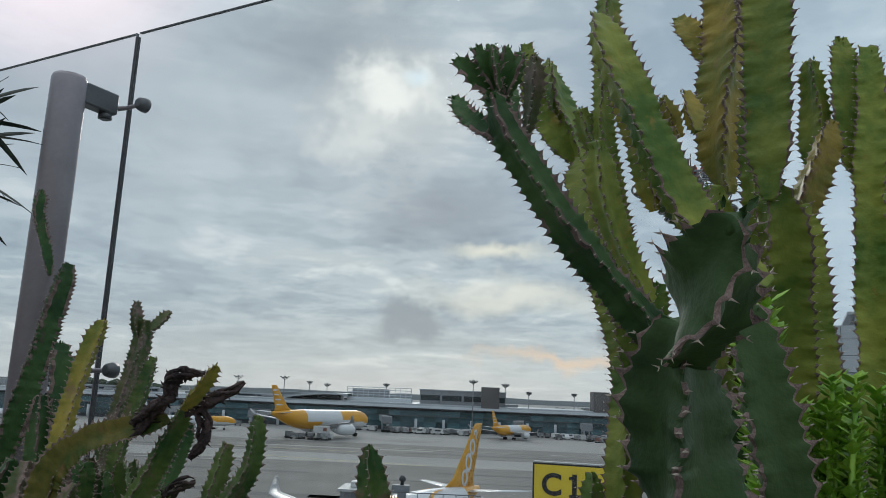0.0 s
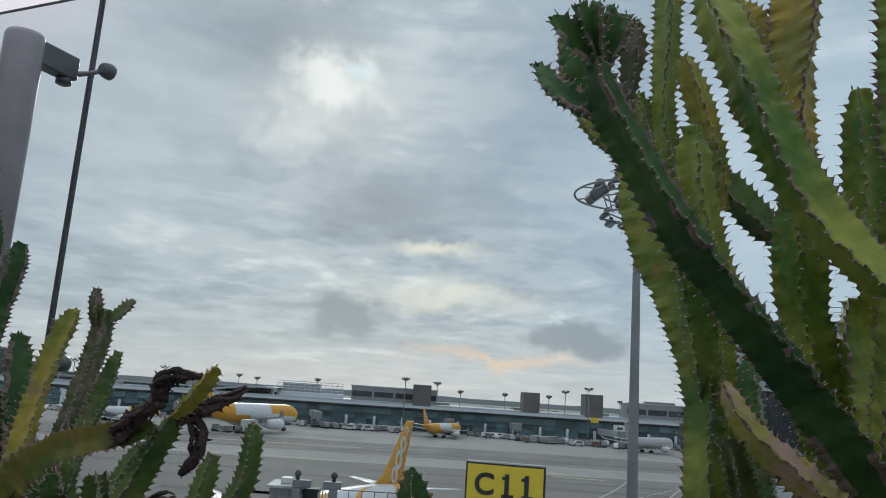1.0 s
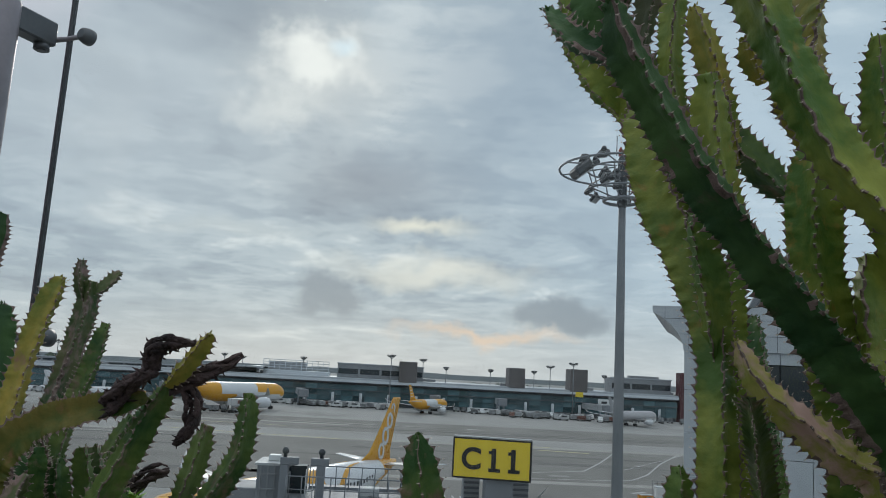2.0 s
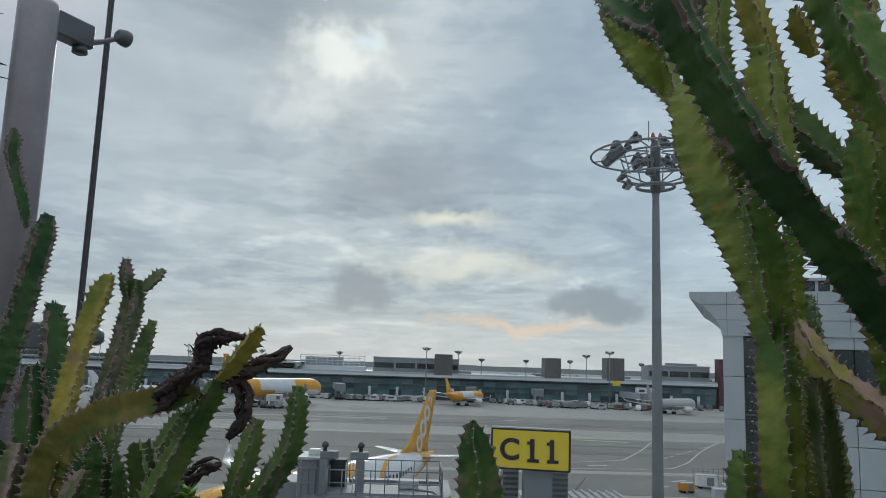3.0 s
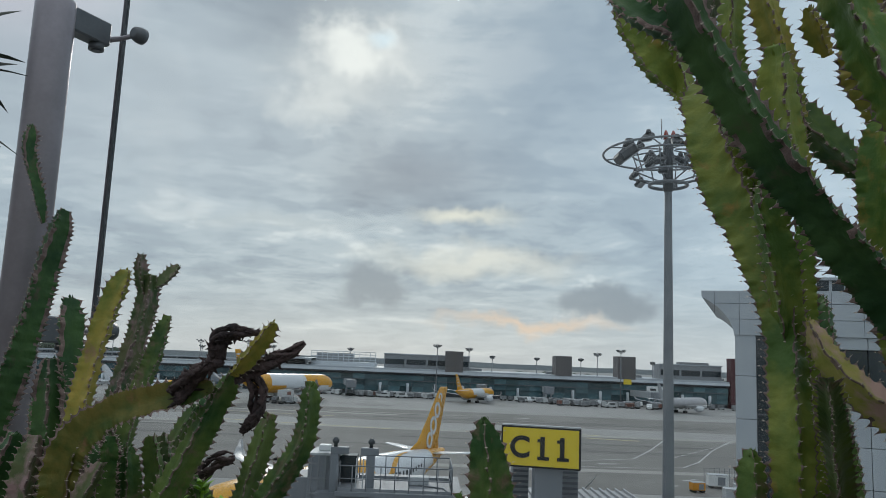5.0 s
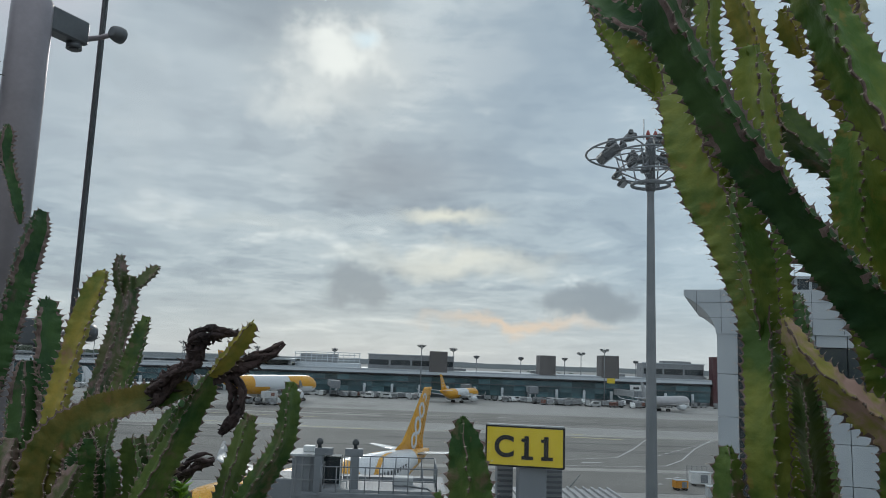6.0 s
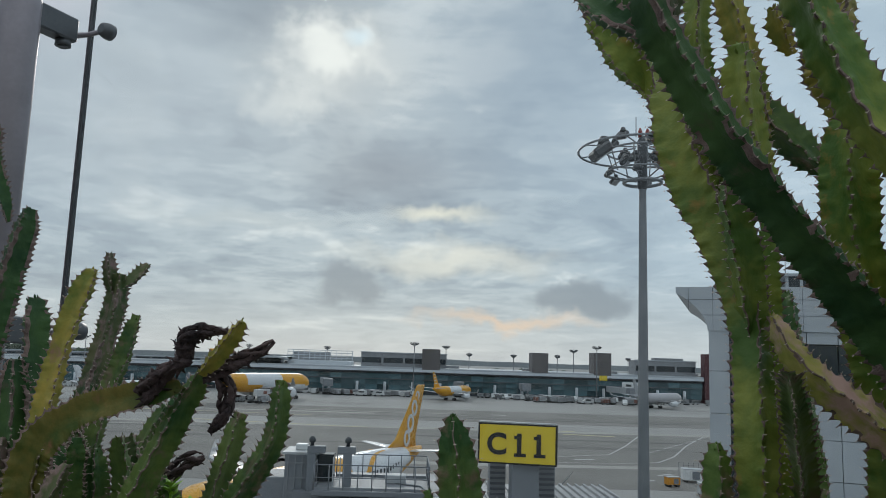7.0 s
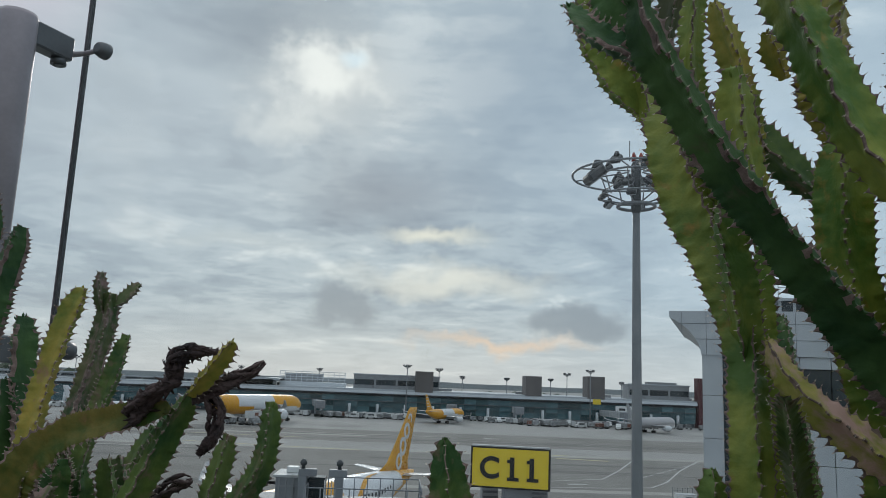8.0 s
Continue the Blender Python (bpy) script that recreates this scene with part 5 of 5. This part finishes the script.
stem(W, dead, 3, (-0.521, 1.647, 19.451, 0.021), (-0.470, 1.647, 19.470, 0.018), (-0.432, 1.657, 19.492, 0.0151), (-0.399, 1.657, 19.515, 0.0121))
stem(W, dead, 3, (-0.506, 1.657, 19.463, 0.0185), (-0.479, 1.657, 19.431, 0.0172), (-0.482, 1.657, 19.387, 0.016), (-0.505, 1.657, 19.349, 0.0148))
stem(V, green, 3, (-0.572, 1.947, 19.072, 0.0323), (-0.553, 1.947, 19.191, 0.03), (-0.530, 1.947, 19.276, 0.0277), (-0.515, 1.947, 19.349, 0.0254))
stem(V, dead, 3, (-0.644, 1.927, 19.227, 0.0194), (-0.611, 1.917, 19.259, 0.0184), (-0.575, 1.917, 19.272, 0.0174))
stem(V, scorched, 3, (-0.679, 1.897, 19.080, 0.0296), (-0.699, 1.897, 19.194, 0.0259), (-0.722, 1.897, 19.299, 0.0222))
stem(V, green, 3, (-0.771, 1.897, 19.077, 0.0296), (-0.781, 1.897, 19.192, 0.0259), (-0.792, 1.897, 19.273, 0.0222))
stem(M, green, 3, (-0.542, 1.827, 19.068, 0.0342), (-0.482, 1.827, 19.202, 0.031), (-0.424, 1.827, 19.304, 0.0277), (-0.410, 1.827, 19.373, 0.0245), (-0.408, 1.827, 19.428, 0.0212))
stem(T, green, 4, (-0.056, 1.377, 19.182, 0.0482), (-0.066, 1.377, 19.284, 0.0365), (-0.077, 1.377, 19.364, 0.0250), (-0.082, 1.377, 19.403, 0.0133))
stem(T, green, 3, (-0.104, 1.337, 19.229, 0.0094), (-0.110, 1.337, 19.282, 0.0084), (-0.116, 1.337, 19.306, 0.0074))
stem(U, green, 4, (0.318, 1.387, 19.191, 0.0283), (0.318, 1.387, 19.310, 0.0227), (0.317, 1.387, 19.371, 0.0172))
stem(R, dark, 3, (0.599, 1.179, 19.350, 0.0453), (0.558, 1.170, 19.405, 0.0431), (0.509, 1.160, 19.459, 0.0410), (0.475, 1.151, 19.500, 0.0393), (0.419, 1.142, 19.561, 0.0374), (0.356, 1.133, 19.629, 0.0349), (0.293, 1.123, 19.697, 0.0334), (0.228, 1.114, 19.773, 0.0323), (0.171, 1.105, 19.857, 0.0308), (0.133, 1.095, 19.913, 0.0292), (0.115, 1.086, 19.955, 0.0277), face=27)
stem(R, olive, 3, (0.357, 1.765, 20.050, 0.0405), (0.323, 1.789, 20.153, 0.0543), (0.295, 1.813, 20.232, 0.0556), (0.272, 1.837, 20.344, 0.0439))
stem(R, olive, 4, (0.343, 1.786, 20.076, 0.0335), (0.275, 1.782, 20.163, 0.0422), (0.229, 1.778, 20.245, 0.0369), (0.210, 1.774, 20.365, 0.0290))
stem(R, olive, 3, (0.378, 1.641, 20.039, 0.0268), (0.347, 1.618, 20.082, 0.0333), (0.324, 1.596, 20.130, 0.0291))
stem(R, olive, 4, (0.367, 1.360, 19.390, 0.0315), (0.382, 1.400, 19.484, 0.0333), (0.394, 1.440, 19.578, 0.0353), (0.389, 1.480, 19.657, 0.0404), (0.373, 1.520, 19.741, 0.0468), (0.347, 1.560, 19.837, 0.0494), (0.335, 1.600, 19.940, 0.0491), (0.339, 1.640, 20.030, 0.0441), face=17)
stem(R, olive, 3, (0.393, 1.420, 19.536, 0.0278), (0.384, 1.415, 19.603, 0.0297), (0.373, 1.409, 19.670, 0.0316), (0.361, 1.404, 19.728, 0.0316), (0.352, 1.398, 19.787, 0.0277))
stem(R, olive, 3, (0.467, 1.500, 19.294, 0.0259), (0.461, 1.509, 19.417, 0.0258), (0.460, 1.517, 19.541, 0.0259), (0.464, 1.526, 19.651, 0.0273), (0.474, 1.535, 19.737, 0.0222))
stem(R, olive, 3, (0.410, 1.320, 19.683, 0.0265), (0.372, 1.302, 19.736, 0.0260), (0.348, 1.284, 19.773, 0.0275), (0.328, 1.266, 19.817, 0.0290), (0.310, 1.248, 19.869, 0.0306), (0.298, 1.230, 19.932, 0.0270))
stem(R, olive, 3, (0.416, 1.552, 19.708, 0.0229), (0.406, 1.555, 19.824, 0.0232), (0.388, 1.559, 19.954, 0.0236), (0.364, 1.562, 20.088, 0.0267), (0.370, 1.565, 20.206, 0.0300), (0.374, 1.569, 20.327, 0.0310), (0.377, 1.572, 20.415, 0.0292))
stem(R, yellow, 3, (0.457, 1.488, 19.890, 0.0265), (0.441, 1.480, 19.947, 0.0276), (0.423, 1.472, 20.014, 0.0289), (0.397, 1.464, 20.090, 0.0291), (0.369, 1.456, 20.157, 0.0203))
stem(R, green, 3, (0.577, 1.498, 19.833, 0.0296), (0.543, 1.502, 19.861, 0.0340), (0.491, 1.505, 19.913, 0.0338), (0.449, 1.508, 19.961, 0.0293))
stem(R, olive, 3, (0.522, 1.080, 19.682, 0.0368), (0.502, 1.090, 19.699, 0.0368), (0.475, 1.100, 19.726, 0.0367), (0.422, 1.110, 19.787, 0.0365), (0.379, 1.120, 19.874, 0.0377), (0.339, 1.130, 19.973, 0.0377), (0.305, 1.140, 20.061, 0.0370), (0.287, 1.150, 20.122, 0.0362), face=10)
stem(R, yellow, 3, (0.618, 1.523, 19.941, 0.0436), (0.609, 1.532, 20.009, 0.0541), (0.618, 1.541, 20.170, 0.0588), (0.638, 1.550, 20.329, 0.0590), (0.649, 1.559, 20.469, 0.0615))
stem(R, yellow, 3, (0.653, 1.620, 20.201, 0.0254), (0.624, 1.639, 20.274, 0.0288), (0.594, 1.658, 20.345, 0.0353), (0.568, 1.678, 20.403, 0.0299))
stem(R, yellow, 3, (0.527, 1.431, 20.041, 0.0219), (0.525, 1.451, 20.082, 0.0261), (0.520, 1.470, 20.132, 0.0228))
stem(R, yellow, 3, (0.512, 1.500, 20.052, 0.0253), (0.499, 1.500, 20.084, 0.0254), (0.482, 1.500, 20.129, 0.0205))
stem(R, olive, 3, (0.534, 1.091, 19.813, 0.0282), (0.537, 1.092, 19.849, 0.0380), (0.543, 1.094, 19.962, 0.0411), (0.545, 1.095, 20.087, 0.0427), (0.549, 1.097, 20.219, 0.0447), (0.552, 1.098, 20.336, 0.0445), face=60)
stem(R, olive, 4, (0.636, 1.300, 19.366, 0.0505), (0.619, 1.255, 19.514, 0.0486), (0.602, 1.210, 19.642, 0.0472), (0.584, 1.165, 19.748, 0.0441), (0.554, 1.120, 19.827, 0.0392))
stem(R, olive, 4, (0.684, 1.361, 19.636, 0.0314), (0.645, 1.329, 19.711, 0.0347), (0.608, 1.298, 19.819, 0.0361), (0.585, 1.266, 19.916, 0.0338), (0.561, 1.235, 20.016, 0.0257))
stem(R, olive, 3, (0.875, 1.500, 19.977, 0.0269), (0.853, 1.500, 20.034, 0.0324), (0.851, 1.500, 20.140, 0.0357), (0.850, 1.500, 20.267, 0.0282))
stem(R, olive, 4, (0.873, 1.480, 19.413, 0.0372), (0.872, 1.480, 19.573, 0.0396), (0.883, 1.480, 19.839, 0.0417), (0.889, 1.480, 19.984, 0.0412), (0.900, 1.480, 20.122, 0.0397), (0.898, 1.480, 20.235, 0.0351))
stem(R, yellow, 3, (0.705, 1.420, 19.841, 0.0316), (0.735, 1.420, 19.928, 0.0347), (0.764, 1.420, 19.994, 0.0353), (0.784, 1.420, 20.056, 0.0256))
stem(R, olive, 3, (0.783, 1.500, 19.997, 0.0343), (0.794, 1.500, 20.103, 0.0350), (0.788, 1.500, 20.216, 0.0275))
stem(R, olive, 3, (0.721, 1.350, 19.381, 0.0345), (0.711, 1.350, 19.545, 0.0366), (0.700, 1.350, 19.697, 0.0368), (0.686, 1.350, 19.856, 0.0350))
stem(R, olive, 4, (0.615, 1.419, 19.411, 0.0417), (0.578, 1.409, 19.563, 0.0449), (0.550, 1.399, 19.701, 0.0445), (0.541, 1.389, 19.817, 0.0427), (0.540, 1.379, 19.897, 0.0368))
stem(R, olive, 3, (0.643, 1.340, 19.398, 0.0418), (0.624, 1.344, 19.476, 0.0456), (0.615, 1.348, 19.582, 0.0455), (0.611, 1.352, 19.700, 0.0417))
stem(R, scab, 3, (0.588, 1.308, 19.377, 0.0321), (0.548, 1.323, 19.404, 0.0319), (0.516, 1.338, 19.435, 0.0317), (0.449, 1.353, 19.490, 0.0273), (0.423, 1.369, 19.529, 0.0215), (0.411, 1.384, 19.570, 0.0138))
stem(R, green, 3, (0.660, 1.737, 19.285, 0.0339), (0.647, 1.752, 19.405, 0.0338), (0.641, 1.768, 19.509, 0.0314), (0.637, 1.783, 19.585, 0.0290), (0.641, 1.799, 19.646, 0.0213))
stem(R, green, 3, (0.485, 1.450, 19.308, 0.0232), (0.416, 1.335, 19.414, 0.0208), (0.350, 1.221, 19.483, 0.0152))
stem(R, dark, 3, (0.161, 1.119, 19.892, 0.0184), (0.131, 1.134, 19.912, 0.0205), (0.096, 1.150, 19.934, 0.0209), (0.069, 1.165, 19.960, 0.0193), (0.052, 1.181, 19.994, 0.0138))
stem(R, dark, 3, (0.157, 1.222, 19.965, 0.0343), (0.140, 1.225, 20.005, 0.0388), (0.125, 1.227, 20.045, 0.0413), (0.115, 1.230, 20.071, 0.0375), face=25)
stem(R, dark, 3, (0.128, 1.110, 19.969, 0.0242), (0.093, 1.100, 19.995, 0.0223), (0.059, 1.090, 20.018, 0.0186))
stem(R, dark, 3, (0.131, 1.110, 19.969, 0.0242), (0.142, 1.105, 20.003, 0.0206), (0.154, 1.100, 20.035, 0.0170))
stem(R, dark, 3, (0.124, 1.110, 19.982, 0.0243), (0.126, 1.100, 20.014, 0.0225), (0.130, 1.090, 20.039, 0.0169))
stem(R, dark, 3, (0.119, 1.100, 19.978, 0.0241), (0.100, 1.085, 20.007, 0.0203), (0.086, 1.070, 20.028, 0.0166))
stem(R, dark, 3, (0.122, 1.100, 19.978, 0.0222), (0.112, 1.085, 20.003, 0.0222), (0.107, 1.070, 20.032, 0.0166))
stem(R, scorched, 3, (0.171, 1.156, 19.927, 0.0155), (0.177, 1.150, 19.979, 0.0157), (0.179, 1.143, 20.014, 0.0211), (0.179, 1.137, 20.049, 0.0160))
stem(N, shade, 3, (0.237, 0.500, 19.437, 0.0399), (0.234, 0.500, 19.475, 0.0415), (0.229, 0.490, 19.513, 0.0408), (0.225, 0.475, 19.544, 0.0373), face=32, pitch=0.0150, twist=48)
stem(N, shade, 3, (0.227, 0.460, 19.534, 0.0302), (0.224, 0.420, 19.559, 0.0321), (0.224, 0.390, 19.582, 0.0313), (0.225, 0.370, 19.598, 0.0281), face=-12, pitch=0.0135, twist=80)
stem(N, shade, 3, (0.340, 0.600, 19.430, 0.0269), (0.331, 0.600, 19.490, 0.0260), (0.322, 0.600, 19.540, 0.0240), (0.318, 0.600, 19.581, 0.0202), pitch=0.0150)
stem(B, dark, 3, (-1.109, 1.947, 19.055, 0.0355), (-1.091, 1.947, 19.174, 0.0323), (-1.065, 1.947, 19.283, 0.0292))
stem(V, green, 3, (-0.823, 1.857, 19.085, 0.0258), (-0.821, 1.857, 19.197, 0.0237), (-0.821, 1.857, 19.298, 0.0216))
stem(V, scorched, 3, (-0.834, 1.977, 19.057, 0.0297), (-0.828, 1.977, 19.177, 0.0264), (-0.863, 1.977, 19.296, 0.0232))
stem(V, green, 3, (-0.708, 1.817, 19.098, 0.0246), (-0.702, 1.817, 19.219, 0.0226), (-0.718, 1.817, 19.307, 0.0205))
stem(V, green, 3, (-0.682, 1.957, 19.066, 0.0255), (-0.675, 1.957, 19.161, 0.0233), (-0.714, 1.957, 19.263, 0.021))
stem(V, green, 3, (-0.580, 1.797, 19.085, 0.0266), (-0.591, 1.797, 19.171, 0.0237), (-0.622, 1.797, 19.235, 0.0208))
stem(B, dark, 3, (-0.913, 1.997, 19.050, 0.0333), (-0.911, 1.997, 19.171, 0.0303), (-0.931, 1.997, 19.301, 0.0274))
stem(B, dark, 3, (-1.029, 1.997, 19.046, 0.03), (-1.026, 1.997, 19.180, 0.0281), (-1.044, 1.997, 19.360, 0.0261))
stem(V, scorched, 3, (-0.816, 1.697, 19.123, 0.0217), (-0.800, 1.697, 19.204, 0.0193), (-0.771, 1.697, 19.271, 0.0168))
stem(E, green, 3, (-0.801, 2.197, 19.224, 0.0261), (-0.784, 2.197, 19.280, 0.0243), (-0.750, 2.197, 19.344, 0.0225))
stem(E, dark, 3, (-0.860, 2.297, 18.981, 0.0351), (-0.789, 2.297, 19.212, 0.0313), (-0.740, 2.297, 19.375, 0.0274))


# ---- low fresh green plants between the cacti ----


def leafy(x, y, z, w, h, n, label, seed, mat=leaf):
    """Upright tuft of many small fleshy leaves on thin stalks."""
    rg = random.Random(seed)
    t = thing("leafy_succulent", x, y, SOIL, label, "plant", 0, "fresh green plants")
    for s in range(n):
        bx, by = rg.uniform(-w, w), rg.uniform(-w, w)
        top = z - SOIL + rg.uniform(-0.4, 0.5) * h
        bm = bmesh.new()
        pts = [(bx * 0.3, by * 0.3, -0.02), (bx * 0.8 + rg.uniform(-0.02, 0.02), by * 0.8, top * 0.75), (bx * 1.15 + rg.uniform(-0.025, 0.025), by * 1.15, top)]
        add_tube(bm, pts, [0.006, 0.006, 0.003], 6)
        for k in range(70):
            u = 1 - (k / 70) ** 1.2 * 0.30
            c = Vector(pts[1]).lerp(Vector(pts[2]), max(0, (u - 0.75) / 0.25)) if u > 0.75 else Vector(pts[0]).lerp(Vector(pts[1]), u / 0.75)
            a = k * 2.399 + rg.uniform(-0.3, 0.3)
            o = Vector((math.cos(a), math.sin(a), rg.uniform(0.3, 1.1))).normalized()
            ln = rg.uniform(0.016, 0.034)
            sd = o.cross(Vector((0, 0, 1))).normalized() * ln * 0.30
            nm = o.cross(sd).normalized() * 0.0022
            tip, mid = c + o * ln, c + o * ln * 0.55
            q = [bm.verts.new(v) for v in (c, mid + sd, tip, mid - sd, mid + nm, mid - nm)]
            for tri in ((0, 1, 4), (1, 2, 4), (2, 3, 4), (3, 0, 4), (1, 0, 5), (2, 1, 5), (3, 2, 5), (0, 3, 5)):
                bm.faces.new([q[i] for i in tri])
        part("sprig", bm, mat, t)


leafy(0.60, 1.07, 19.51, 0.08, 0.10, 20, "bright green leafy succulent under the big cactus", 5)
leafy(0.70, 1.02, 19.47, 0.06, 0.08, 9, "bright green leafy succulent under the big cactus", 6)
leafy(-0.85, 1.66, 19.17, 0.07, 0.06, 12, "fresh green leafy succulent among the cacti", 8)
leafy(-0.60, 1.80, 19.20, 0.05, 0.07, 9, "fresh green leafy succulent among the cacti", 9)

leafy(0.37, 0.70, 19.60, 0.014, 0.03, 3, "small fresh green shoot behind the dark cactus", 13)
leafy(0.50, 1.00, 19.50, 0.05, 0.08, 8, "bright green leafy shoot under the big cactus", 12)

# ---- spiky yucca beside the post ----
rg = random.Random(11)
yucca = thing("yucca", -1.88, 2.66, SOIL, "dark spiky yucca with long thin leaves", "yucca")
part("trunk", tube([(0, 0, -0.03), (0.02, 0, 1.0), (0, 0, 2.25)], [0.06, 0.05, 0.035], 10), dead, yucca, "dark fibrous trunk")
for k in range(60):
    a = k * 2.399
    el = rg.uniform(-0.7, 1.1)
    base = Vector((0, 0, 1.50 + 0.62 * rg.random()))
    ln = rg.uniform(0.26, 0.37)
    out = Vector((math.cos(a) * math.cos(el), math.sin(a) * math.cos(el), math.sin(el)))
    side = Matrix.Rotation(rg.uniform(-1.3, 1.3), 3, out) @ out.cross(Vector((0, 0, 1))).normalized()
    flat_n = out.cross(side).normalized()
    bm = bmesh.new()
    prev = None
    for i in range(7):
        u = i / 6
        c = base + out * ln * u + Vector((0, 0, -0.06 * u * u))
        wd = 0.017 * (1 - u) ** 0.6 * (0.55 + 0.9 * u) + 0.0008
        row = [bm.verts.new(c + side * wd), bm.verts.new(c - flat_n * (0.004 * (1 - u) + 0.0004)), bm.verts.new(c - side * wd), bm.verts.new(c + flat_n * 0.002)]
        if prev:
            for j in range(4):
                bm.faces.new((prev[j], prev[(j + 1) % 4], row[(j + 1) % 4], row[j]))
        prev = row
    part("leaf", bm, spike_leaf, yucca)
